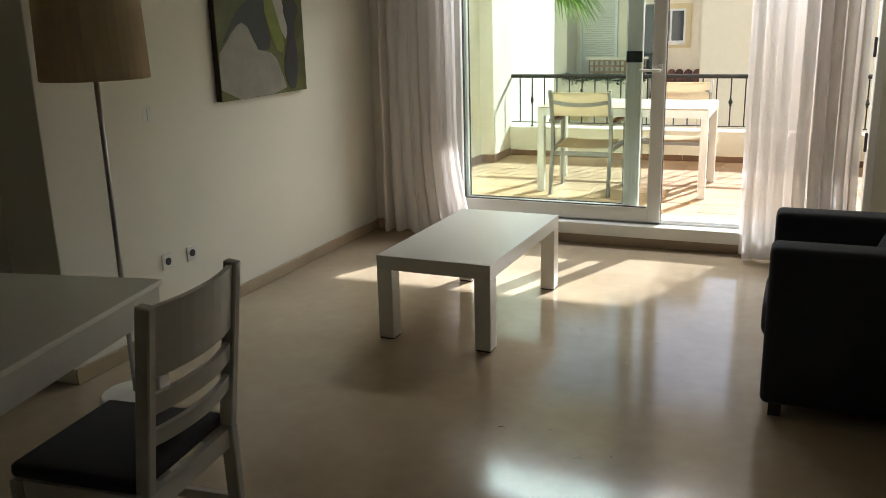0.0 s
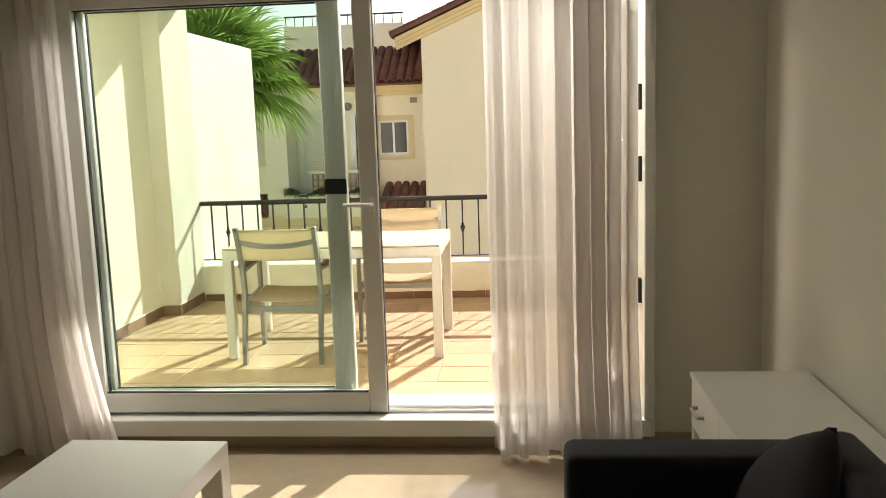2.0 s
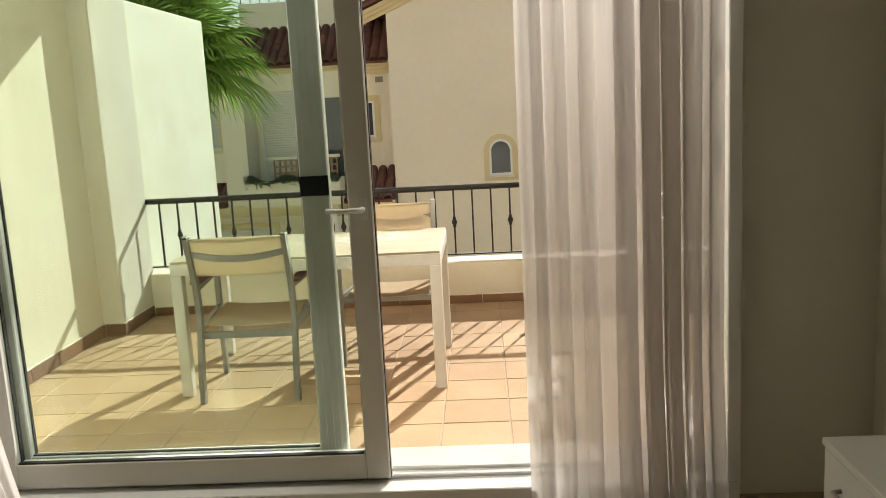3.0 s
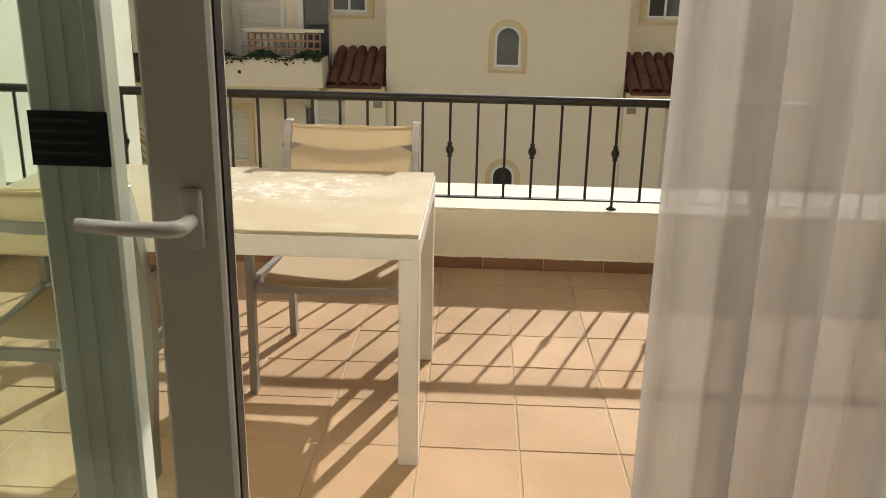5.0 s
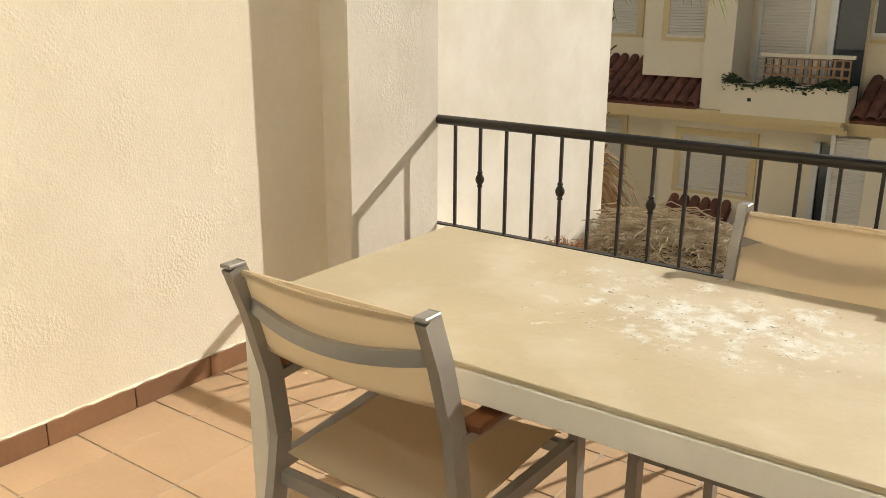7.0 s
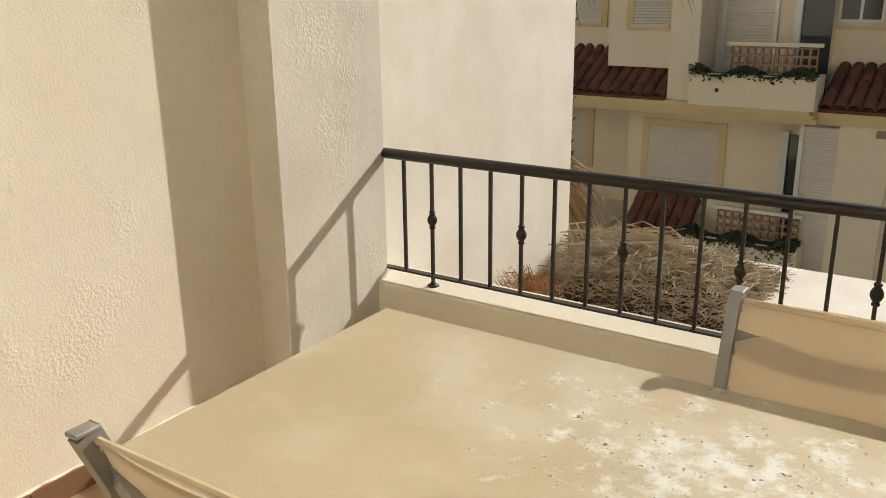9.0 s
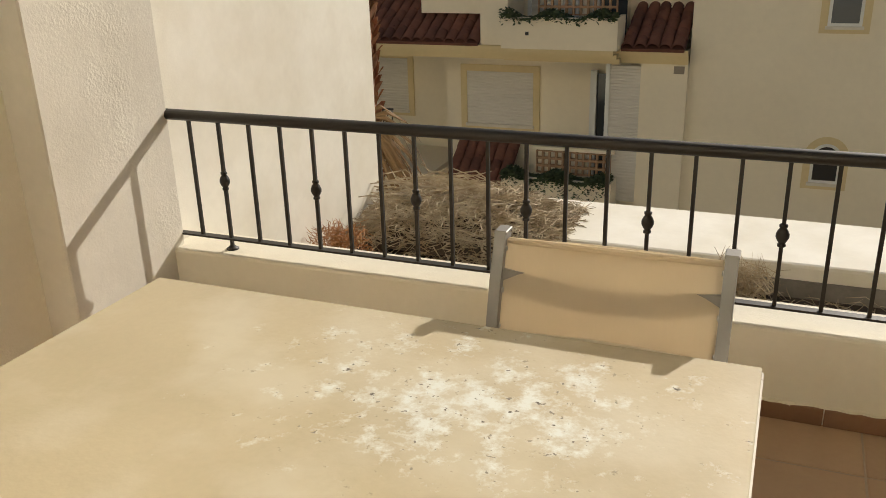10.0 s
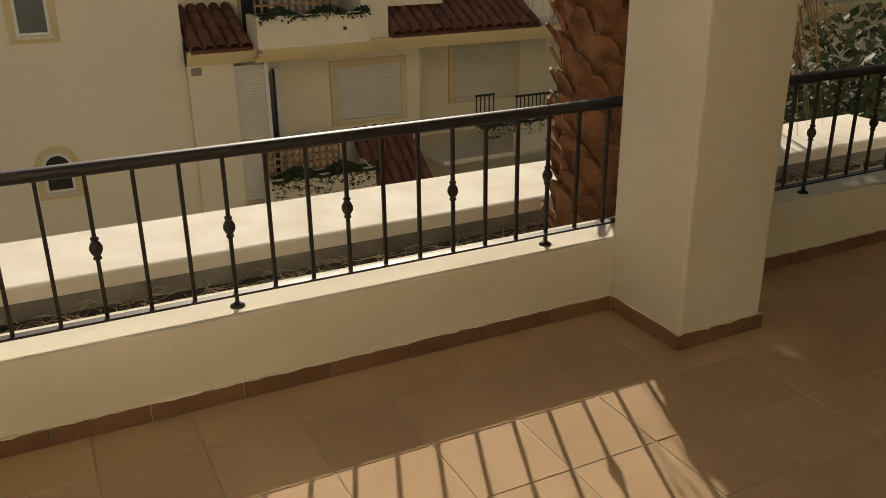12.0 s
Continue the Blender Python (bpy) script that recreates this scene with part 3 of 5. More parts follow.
def armchair():
    t = thing("armchair", "dark navy fabric armchair with square arms", "armchair", pose(0, 0, 0))
    xa, xb, ya, yb = -0.005, 0.735, 3.38, 4.18
    for y0, y1 in ((ya, ya + 0.16), (yb - 0.16, yb)):
        bm = bmesh.new()
        box(bm, xa, xb, y0, y1, 0.06, 0.715, bevel=0.028, seg=4)
        part("arm", bm, M_NAVY, t, smooth=True)
    bm = bmesh.new()
    box(bm, xa + 0.03, xb - 0.12, ya + 0.16, yb - 0.16, 0.06, 0.27, bevel=0.02, seg=3)
    part("base", bm, M_NAVY, t, smooth=True)
    bm = bmesh.new()
    box(bm, xa - 0.02, xb - 0.16, ya + 0.165, yb - 0.165, 0.27, 0.45, bevel=0.05, seg=4)
    part("seat_cushion", bm, M_NAVY, t, smooth=True)
    bm = bmesh.new()
    box(bm, xb - 0.14, xb, ya + 0.16, yb - 0.16, 0.06, 0.80, bevel=0.035, seg=4)
    part("backrest", bm, M_NAVY, t, smooth=True)
    for x in (xa + 0.06, xb - 0.06):
        for y in (ya + 0.06, yb - 0.06):
            part("leg", box_bm(x - 0.025, x + 0.025, y - 0.025, y + 0.025, 0.0, 0.065), M_RUBBER, t, "short black leg")
    bm = bmesh.new()
    bmesh.ops.create_grid(bm, x_segments=14, y_segments=14, size=0.21)
    for v in bm.verts:
        a, b = v.co.x / 0.21, v.co.y / 0.21
        v.co.z = 0.075 * max(0.0, (1 - a * a) * (1 - b * b)) ** 0.5 + 0.004
        v.co.x *= 1 - 0.13 * b * b
        v.co.y *= 1 - 0.13 * a * a
    geom = bmesh.ops.duplicate(bm, geom=bm.faces[:])["geom"]
    for g in geom:
        if isinstance(g, bmesh.types.BMVert):
            g.co.z = -g.co.z
    bmesh.ops.remove_doubles(bm, verts=bm.verts[:], dist=0.012)
    bmesh.ops.recalc_face_normals(bm, faces=bm.faces[:])
    solid("throw_cushion", bm, M_NAVY, "plump dark navy scatter cushion leaning in the armchair", "cushion", smooth=True, at=pose(0.50, 3.84, 0.64, 0, -62, 0) @ pose(0, 0, 0, 0, 0, 45))


armchair()


def chest():
    t = thing("chest_of_drawers", "low white chest with steel drawer handles", "chest", pose(0, 0, 0))
    x0, x1, y0, y1 = 0.555, 1.004, 4.28, 5.205
    part("top", box_bm(x0 - 0.006, x1, y0, y1, 0.574, 0.596, bevel=0.003), M_LACQ, t)
    part("body", box_bm(x0 + 0.022, x1, y0 + 0.01, y1 - 0.006, 0.37, 0.574), M_LACQ, t)
    for ya, yb in ((y0 + 0.012, 4.722), (4.728, y1 - 0.008)):
        d = part("drawer", box_bm(x0, x0 + 0.02, ya, yb, 0.38, 0.568, bevel=0.002), M_LACQ, t)
        ym = (ya + yb) / 2 + 0.06
        bm = bmesh.new()
        sweep(bm, [(x0, ym - 0.06, 0.486), (x0 - 0.024, ym - 0.055, 0.486), (x0 - 0.026, ym, 0.486), (x0 - 0.024, ym + 0.055, 0.486), (x0, ym + 0.06, 0.486)], 0.007, n=8)
        part("handle", bm, M_CHROME, d, "brushed steel handle", smooth=True)
    for x in (x0 + 0.002, x1 - 0.05):
        for y in (y0 + 0.002, y1 - 0.048):
            part("leg", box_bm(x, x + 0.046, y, y + 0.046, 0.0, 0.37, bevel=0.002), M_LACQ, t)


chest()


def picture():
    t = thing("painting", "unframed abstract canvas in olive, black and grey", "painting", pose(-3.0, 4.445, 1.665))
    part("canvas", box_bm(0.037, 0.040, -0.455, 0.455, -0.49, 0.49), M_CANVAS, t)
    strokes = (
        ("paint_patch", M_P_GREY, ((0, 0), (0.76, 0), (0.70, 0.12), (0.62, 0.25), (0.42, 0.28), (0.30, 0.46), (0.18, 0.41), (0.05, 0.30), (0, 0.27))),
        ("paint_patch", M_P_BLACK, ((0.04, 0.31), (0.18, 0.42), (0.30, 0.45), (0.41, 0.31), (0.43, 0.27), (0.60, 0.28), (0.52, 0.50), (0.60, 0.62), (0.46, 0.62), (0.25, 0.53), (0.10, 0.39))),
        ("paint_patch", M_P_LIME, ((0.50, 0.57), (0.62, 0.62), (0.75, 0.32), (0.72, 0.24), (0.62, 0.29))),
        ("paint_patch", M_P_WHITE, ((0.50, 1.0), (0.62, 1.0), (0.66, 0.78), (0.81, 0.40), (0.75, 0.31), (0.62, 0.60), (0.52, 0.80))),
        ("paint_patch", M_P_BLACK, ((0.73, 0.55), (0.85, 0.60), (0.96, 0.53), (0.87, 0.41), (0.91, 0.2), (0.86, 0.01), (0.78, 0.02), (0.71, 0.15), (0.81, 0.37))),
        ("paint_patch", M_P_WHITE, ((0.14, 0.85), (0.30, 0.90), (0.42, 0.88), (0.40, 0.73), (0.22, 0.68), (0.14, 0.75))),
        ("paint_patch", M_P_BLACK, ((0, 1.0), (0.47, 1.0), (0.44, 0.95), (0.12, 0.92), (0, 0.86))),
        ("paint_patch", M_P_GREY, ((0.68, 1.0), (1.0, 1.0), (1.0, 0.90), (0.85, 0.91), (0.70, 0.88))),
    )
    for k, (name, material, outline) in enumerate(strokes):
        pts = [Vector((0, (u - 0.5) * 0.906, (v - 0.5) * 0.976)) for u, v in outline]
        soft = []
        for i, p in enumerate(pts):
            q, r = pts[i - 1], pts[(i + 1) % len(pts)]
            soft += [p * 0.75 + q * 0.25, p * 0.75 + r * 0.25]
        bm = bmesh.new()
        x = 0.0405 + 0.0008 * k
        a, b = [bm.verts.new((0.0395, p.y, p.z)) for p in soft], [bm.verts.new((x, p.y, p.z)) for p in soft]
        bm.faces.new(b)
        for i in range(len(soft)):
            j = (i + 1) % len(soft)
            bm.faces.new((a[i], a[j], b[j], b[i]))
        bmesh.ops.recalc_face_normals(bm, faces=bm.faces[:])
        bmesh.ops.triangulate(bm, faces=[f for f in bm.faces if len(f.verts) > 4])
        part(name, bm, material, t)
    part("stretcher", box_bm(0.0, 0.037, -0.455, 0.455, -0.49, 0.49, bevel=0.003), M_CANVAS_EDGE, t, "dark canvas edge")


picture()


def plate(name, label, y, z, holes):
    t = thing(name, label, "socket" if name == "wall_socket" else "switch", pose(-3.0, y, z))
    part("cover", box_bm(0.0, 0.009, -0.041, 0.041, -0.041, 0.041, bevel=0.003, seg=2), M_PVC, t)
    if holes:
        bm = bmesh.new()
        lathe(bm, [(0.02, 0.0), (0.02, 0.004)], n=16)
        bm.transform(pose(0.009, 0, 0, 0, 90, 0))
        part("inset", bm, M_RUBBER, t, "dark recessed inset")
    else:
        for dy in (-0.017, 0.017):
            part("rocker", box_bm(0.009, 0.013, dy - 0.014, dy + 0.014, -0.03, 0.03, bevel=0.001), M_PVC, t)


plate("light_switch", "white double light switch on the wall", 3.40, 1.17, False)
plate("wall_socket", "white aerial socket with a dark inset", 3.44, 0.39, True)
plate("wall_socket", "white mains socket with a dark centre", 3.64, 0.385, True)


def floor_lamp():
    t = thing("floor_lamp", "floor lamp with a linen drum shade on a thin pole", "lamp", pose(-2.60, 2.69, 0))
    bm = bmesh.new()
    lathe(bm, [(0.15, 0.0), (0.15, 0.012), (0.145, 0.02), (0.03, 0.026)], n=32)
    part("base", bm, M_LACQ, t, "round white base", smooth=False)
    bm = bmesh.new()
    lathe(bm, [(0.011, 0.02), (0.011, 1.62)], n=12)
    part("pole", bm, M_CHROME, t, smooth=True)
    bm = bmesh.new()
    n = 40
    prof = ((0.215, 1.40), (0.205, 1.76), (0.201, 1.76), (0.211, 1.40))
    rings = [[bm.verts.new((r * math.cos(2 * math.pi * k / n), r * math.sin(2 * math.pi * k / n), z)) for k in range(n)] for r, z in prof]
    for i in range(4):
        a, b = rings[i], rings[(i + 1) % 4]
        for k in range(n):
            bm.faces.new((a[k], a[(k + 1) % n], b[(k + 1) % n], b[k]))
    part("shade", bm, M_SHADE, t, "sand-coloured linen drum shade", smooth=False)
    bm = bmesh.new()
    for k in range(3):
        a = 2 * math.pi * k / 3
        beam(bm, (0, 0, 1.60), (0.205 * math.cos(a), 0.205 * math.sin(a), 1.60), 0.005, 0.005)
    part("spider", bm, M_CHROME, t)


floor_lamp()


def dining_table():
    t = thing("dining_table", "white dining table with a pale satin top", "table", pose(-2.24, 1.38, 0, 0, 0, 11))
    w, l = 0.45, 0.75
    part("tabletop", box_bm(-w, w, -l, l, 0.735, 0.755, bevel=0.004, seg=2), M_LACQ, t)
    for sx in (-1, 1):
        xa, xb = sorted((sx * (w - 0.004), sx * (w - 0.03)))
        part("apron", box_bm(xa, xb, -l + 0.08, l - 0.08, 0.64, 0.735), M_LACQ_WOOD, t)
        ya, yb = sorted((sx * (l - 0.02), sx * (l - 0.045)))
        part("apron", box_bm(-w + 0.08, w - 0.08, ya, yb, 0.64, 0.735), M_LACQ_WOOD, t)
        for sy in (-1, 1):
            x0, x1 = sorted((sx * (w - 0.01), sx * (w - 0.08)))
            y0, y1 = sorted((sy * (l - 0.01), sy * (l - 0.08)))
            part("leg", box_bm(x0, x1, y0, y1, 0.0, 0.735, bevel=0.004), M_LACQ_WOOD, t)


dining_table()


def dining_chair(at):
    """Local +y is the way the sitter faces."""
    t = thing("dining_chair", "white painted dining chair with a navy seat pad", "chair", at)
    for s in (-1, 1):
        bm = bmesh.new()
        beam(bm, (s * 0.205, -0.20, 0.0), (s * 0.205, -0.19, 0.44), 0.032, 0.045, up=(0, 1, 0))
        beam(bm, (s * 0.205, -0.19, 0.44), (s * 0.205, -0.255, 0.955), 0.032, 0.042, up=(0, 1, 0))
        bmesh.ops.bevel(bm, geom=bm.edges[:], offset=0.004, segments=1, affect="EDGES")
        part("back_post", bm, M_LACQ_WOOD, t)
        part("front_leg", box_bm(s * 0.205 - 0.02, s * 0.205 + 0.02, 0.19, 0.23, 0.0, 0.43, bevel=0.004), M_LACQ_WOOD, t)
        part("side_rail", box_bm(s * 0.205 - 0.011, s * 0.205 + 0.011, -0.17, 0.19, 0.37, 0.43), M_LACQ_WOOD, t)
        part("stretcher", box_bm(s * 0.205 - 0.01, s * 0.205 + 0.01, -0.18, 0.19, 0.17, 0.20), M_LACQ_WOOD, t)
    part("front_rail", box_bm(-0.185, 0.185, 0.20, 0.222, 0.37, 0.43), M_LACQ_WOOD, t)
    part("back_rail", box_bm(-0.19, 0.19, -0.20, -0.178, 0.37, 0.43), M_LACQ_WOOD, t)
    bm = bmesh.new()
    box(bm, -0.215, 0.215, -0.175, 0.235, 0.43, 0.475, bevel=0.018, seg=3)
    part("seat_pad", bm, M_NAVY, t, "navy fabric seat pad", smooth=True)

    def slat(za, zb):
        bm = bmesh.new()
        pts = 9
        rows = []
        for i in range(pts):
            u = -1 + 2 * i / (pts - 1)
            lean0, lean1 = -0.19 - 0.065 * (za - 0.44) / 0.515, -0.19 - 0.065 * (zb - 0.44) / 0.515
            bow = -0.03 * (1 - u * u)
            rows.append([bm.verts.new(p) for p in ((u * 0.192, lean0 + bow - 0.009, za), (u * 0.192, lean0 + bow + 0.009, za), (u * 0.192, lean1 + bow + 0.009, zb), (u * 0.192, lean1 + bow - 0.009, zb))])
        for a, b in zip(rows, rows[1:]):
            for k in range(4):
                bm.faces.new((a[k], a[(k + 1) % 4], b[(k + 1) % 4], b[k]))
        bm.faces.new(rows[0][::-1])
        bm.faces.new(rows[-1])
        return bm

    part("back_panel", slat(0.755, 0.945), M_LACQ_WOOD, t)
    part("back_slat", slat(0.655, 0.71), M_LACQ_WOOD, t)
    part("back_slat", slat(0.565, 0.61), M_LACQ_WOOD, t)
    return t


dining_chair(pose(-1.63, 1.65, 0, 0, 0, 96))

# specks of dried leaf on the polished floor
rnd = random.Random(5)
for k in range(9):
    x, y = rnd.uniform(-1.15, -0.3), rnd.uniform(2.6, 4.2)
    bm = bmesh.new()
    a = rnd.uniform(0, 6.28)
    ln = rnd.uniform(0.012, 0.035)
    sweep(bm, [(0, 0, 0.002), (ln * 0.5, 0.006, 0.005), (ln, 0, 0.002)], [0.001, 0.0022, 0.0008], n=5)
    solid("dry_leaf", bm, M_STRAW, "small curled dry leaf fragment on the floor", "leaf", group="leaf specks", at=pose(x, y, 0, 0, 0, math.degrees(a)))


# ---- balcony ----
KNOB_X0, KNOB_STEP, RAIL_Y = -2.70, 0.4175, 9.18


def baluster_mesh(z0, z1):
    bm = bmesh.new()
    beam(bm, (0, 0, z0), (0, 0, z1), 0.0125, 0.0125)
    return link_mesh("baluster", bm, M_IRON)


def knob_mesh():
    bm = bmesh.new()
    prof = [(0.007, -0.040), (0.013, -0.036), (0.013, -0.029), (0.009, -0.026), (0.015, -0.018), (0.0205, -0.006), (0.0205, 0.006), (0.015, 0.018), (0.009, 0.026), (0.013, 0.029), (0.013, 0.036), (0.007, 0.040)]
    lathe(bm, prof, n=14)
    return link_mesh("knob", bm, M_IRON, True)


def railing(xa, xb, first_knob, posts, label):
    t = thing("railing", label, "railing", pose(0, RAIL_Y, 0.415), group="terrace railings")
    bm = bmesh.new()
    n = 14
    pts = [(xa + (xb - xa) * i / 8, 0, 0.548) for i in range(9)]
    sweep(bm, pts, 0.027, n=n, flat=0.8)
    part("handrail", bm, M_IRON, t, smooth=True)
    part("bottom_rail", box_bm(xa, xb, -0.016, 0.016, 0.042, 0.050), M_IRON, t)
    bar, post, kn = baluster_mesh(0.050, 0.53), baluster_mesh(0.0, 0.53), knob_mesh()
    step = KNOB_STEP / 3
    k = -1
    x = first_knob - step
    while x < xb - 0.02:
        if x > xa + 0.01:
            is_knob = k % 3 == 0
            is_post = is_knob and any(abs(x - p) < 0.05 for p in posts)
            b = new("post" if is_post else "baluster", post if is_post else bar)
            b.parent, b.location = t, (x, 0, 0)
            if is_post:
                bm = bmesh.new()
                lathe(bm, [(0.026, 0.0), (0.026, 0.004), (0.016, 0.010), (0.010, 0.016)], n=14)
                part("base_plate", bm, M_IRON, b, smooth=True)
            if is_knob:
                o = new("knob", kn)
                o.parent, o.location = b, (0, 0, 0.29)
        x += step
        k += 1
    return t


railing(-2.985, 1.97, KNOB_X0, (KNOB_X0, KNOB_X0 + 7 * KNOB_STEP, KNOB_X0 + 10 * KNOB_STEP), "black iron railing with round knobs on the parapet")
railing(1.98, 6.19, 2.50, (2.91, 5.0), "black iron railing beyond the square pillar")


def garden_table():
    t = thing("garden_table", "white aluminium terrace table with a stained sand-coloured top", "table", pose(-1.341, 7.602, FLOOR_B))
    w, l, h = 0.715, 0.415, 0.74
    part("tabletop", box_bm(-w + 0.004, w - 0.004, -l + 0.004, l - 0.004, h - 0.012, h, bevel=0.002), M_TOP, t, "sand-coloured top with white flaking stains")
    for s in (-1, 1):
        ya, yb = sorted((s * l, s * (l - 0.03)))
        part("apron", box_bm(-w, w, ya, yb, h - 0.075, h - 0.0125, bevel=0.002), M_ALU_WHITE, t)
        xa, xb = sorted((s * w, s * (w - 0.03)))
        part("apron", box_bm(xa, xb, -l + 0.03, l - 0.03, h - 0.075, h - 0.0125, bevel=0.002), M_ALU_WHITE, t)
        for q in (-1, 1):
            x0, x1 = sorted((s * w, s * (w - 0.06)))
            y0, y1 = sorted((q * l, q * (l - 0.06)))
            part("leg", box_bm(x0, x1, y0, y1, 0.0, h - 0.075, bevel=0.003), M_ALU_WHITE, t)


garden_table()


def garden_chair(at):
    """Local +y is the way the sitter faces."""
    t = thing("garden_chair", "grey aluminium terrace chair with a sand-coloured sling", "chair", at, group="terrace chairs")
    hw = 0.25
    for s in (-1, 1):
        x = s * hw
        bm = bmesh.new()
        pts = [(x, -0.275, 0.0), (x, -0.265, 0.15), (x, -0.225, 0.34), (x, -0.205, 0.46), (x, -0.225, 0.62), (x, -0.272, 0.785), (x, -0.312, 0.888)]
        for a, b in zip(pts, pts[1:]):
            beam(bm, a, b, 0.026, 0.046, up=(0, 1, 0))
        bmesh.ops.remove_doubles(bm, verts=bm.verts[:], dist=0.004)
        post = part("back_post", bm, M_ALU, t)
        part("cap", box_bm(x - 0.015, x + 0.015, -0.336, -0.289, 0.886, 0.895, bevel=0.002), M_ALU, post)
        bm = bmesh.new()
        beam(bm, (x * 1.13, 0.248, 0.0), (x * 1.13, 0.235, 0.60), 0.026, 0.04, up=(0, 1, 0))
        part("front_leg", bm, M_ALU, t)
        bm = bmesh.new()
        beam(bm, (x, -0.20, 0.385), (x * 1.11, 0.245, 0.405), 0.024, 0.035)
        part("seat_rail", bm, M_ALU, t)
        bm = bmesh.new()
        beam(bm, (x, -0.215, 0.605), (x * 1.13, 0.25, 0.615), 0.028, 0.022)
        part("arm_rail", bm, M_ALU, t)
        bm = bmesh.new()
        box(bm, x * 1.07 - 0.026, x * 1.07 + 0.026, -0.20, 0.27, 0.621, 0.640, bevel=0.006, seg=2)
        part("armrest", bm, M_ARM, t, "reddish brown wooden armrest")
        for z, y in ((0.855, -0.292), (0.765, -0.262), (0.685, -0.242)):
            bm = bmesh.new()
            lathe(bm, [(0.007, 0.0), (0.007, 0.003), (0.004, 0.005)], n=10)
            bm.transform(pose(x - s * 0.0125, y, z, 0, -90 * s, 0))
            part("screw", bm, M_CHROME, post)
    part("front_bar", box_bm(-hw * 1.11 + 0.013, hw * 1.11 - 0.013, 0.215, 0.24, 0.375, 0.405), M_ALU, t)
    part("rear_bar", box_bm(-hw + 0.013, hw - 0.013, -0.225, -0.20, 0.335, 0.37), M_ALU, t)
    # a bowed brace behind the sling
    bm = bmesh.new()
    pts = [(hw * u, -0.272 - 0.042 * (1 - u * u), 0.800 - 0.028 * (1 - u * u)) for u in [-1 + 2 * i / 12 for i in range(13)]]
    for a, b in zip(pts, pts[1:]):
        beam(bm, a, b, 0.016, 0.032)
    bmesh.ops.remove_doubles(bm, verts=bm.verts[:], dist=0.003)
    part("back_brace", bm, M_ALU, t)

    def sling(pts, sag):
        bm = bmesh.new()
        nx = 10
        rows = []
        for p in pts:
            rows.append([bm.verts.new((-hw + 0.014 + (2 * hw - 0.028) * i / nx, p[0] - sag[0] * (1 - (2 * i / nx - 1) ** 2), p[1] - sag[1] * (1 - (2 * i / nx - 1) ** 2))) for i in range(nx + 1)])
        for a, b in zip(rows, rows[1:]):
            for i in range(nx):
                bm.faces.new((a[i], a[i + 1], b[i + 1], b[i]))
        ext = bmesh.ops.extrude_face_region(bm, geom=bm.faces[:])
        shift = Vector((0, sag[2], sag[3]))
        for g in ext["geom"]:
            if isinstance(g, bmesh.types.BMVert):
                g.co += shift
        bmesh.ops.recalc_face_normals(bm, faces=bm.faces[:])
        return bm

    back = part("back_sling", sling([(-0.301, 0.875), (-0.278, 0.805), (-0.256, 0.735), (-0.239, 0.675)], (0.022, 0.0, 0.004, 0)), M_SLING, t, "taut sand-coloured sling back", smooth=False)
    part("hem", box_bm(-hw + 0.014, hw - 0.014, -0.308, -0.294, 0.865, 0.879, bevel=0.004), M_SLING, back)
    part("seat_sling", sling([(-0.20, 0.405), (-0.10, 0.407), (0.0, 0.410), (0.12, 0.418), (0.225, 0.424), (0.245, 0.412)], (0.0, 0.012, 0, 0.004)), M_SLING, t, "taut sand-coloured sling seat")
    return t


chair_a = garden_chair(pose(-0.962, 7.892, FLOOR_B, 0, 0, 180))
copy_thing(chair_a, pose(-1.652, 7.35, FLOOR_B, 0, 0, 0))


# ---- planter ----
def strands(n, where, length, radius, seed, lift=0.5):
    rnd = random.Random(seed)
    verts, faces = [], []
    for _ in range(n):
        c, tangent = where(rnd)
        ln = length * rnd.uniform(0.4, 1.2)
        a = rnd.uniform(0, 2 * math.pi) if tangent is None else tangent
        e = rnd.uniform(-0.25, lift)
        d = Vector((math.cos(a) * math.cos(e), math.sin(a) * math.cos(e), math.sin(e)))
        bend = Vector((rnd.uniform(-1, 1), rnd.uniform(-1, 1), rnd.uniform(-0.6, 0.9))) * ln * 0.22
        side = d.cross(Vector((0, 0, 1))).normalized() * radius * rnd.uniform(0.6, 1.5)
        up = side.cross(d).normalized() * radius
        c = Vector(c)
        base = len(verts)
        for p, k in ((c - d * ln / 2, 0.8), (c + bend, 1.0), (c + d * ln / 2, 0.35)):
            verts += [p + side * k, p - side * k, p + up * k * 1.5]
        for i in (0, 3):
            for j in range(3):
                faces.append((base + i + j, base + i + (j + 1) % 3, base + i + 3 + (j + 1) % 3, base + i + 3 + j))
    return verts, faces


def stuff(name, data, material, label, category):
    me = bpy.data.meshes.new(name)
    me.from_pydata([tuple(v) for v in data[0]], [], data[1])
    me.materials.append(material)
    return tagged(new(name, me), label, category, kind="stuff")


def heap_height(x, y):
    u, v = (x + 2.36) / 0.66, (y - 10.99) / 0.43
    return -0.20 + 0.36 * max(0.0, 1 - u * u) ** 0.35 * max(0.0, 1 - v * v) ** 0.28


def in_heap(rnd):
    x, y = rnd.uniform(-2.96, -1.74), rnd.uniform(10.57, 11.40)
    top = heap_height(x, y) + 0.03 * noise.noise(Vector((x * 6, y * 6, 3)))
    return (x, y, max(-0.19 if y < 10.85 else -0.012, top - rnd.random() ** 2 * 0.10)), None


def in_stalks(rnd):
    x, y = rnd.uniform(-2.93, -2.25), rnd.uniform(10.85, 11.2)
    return (x, y, heap_height(x, y) + rnd.uniform(0.0, 0.07)), rnd.gauss(0.15, 0.3)


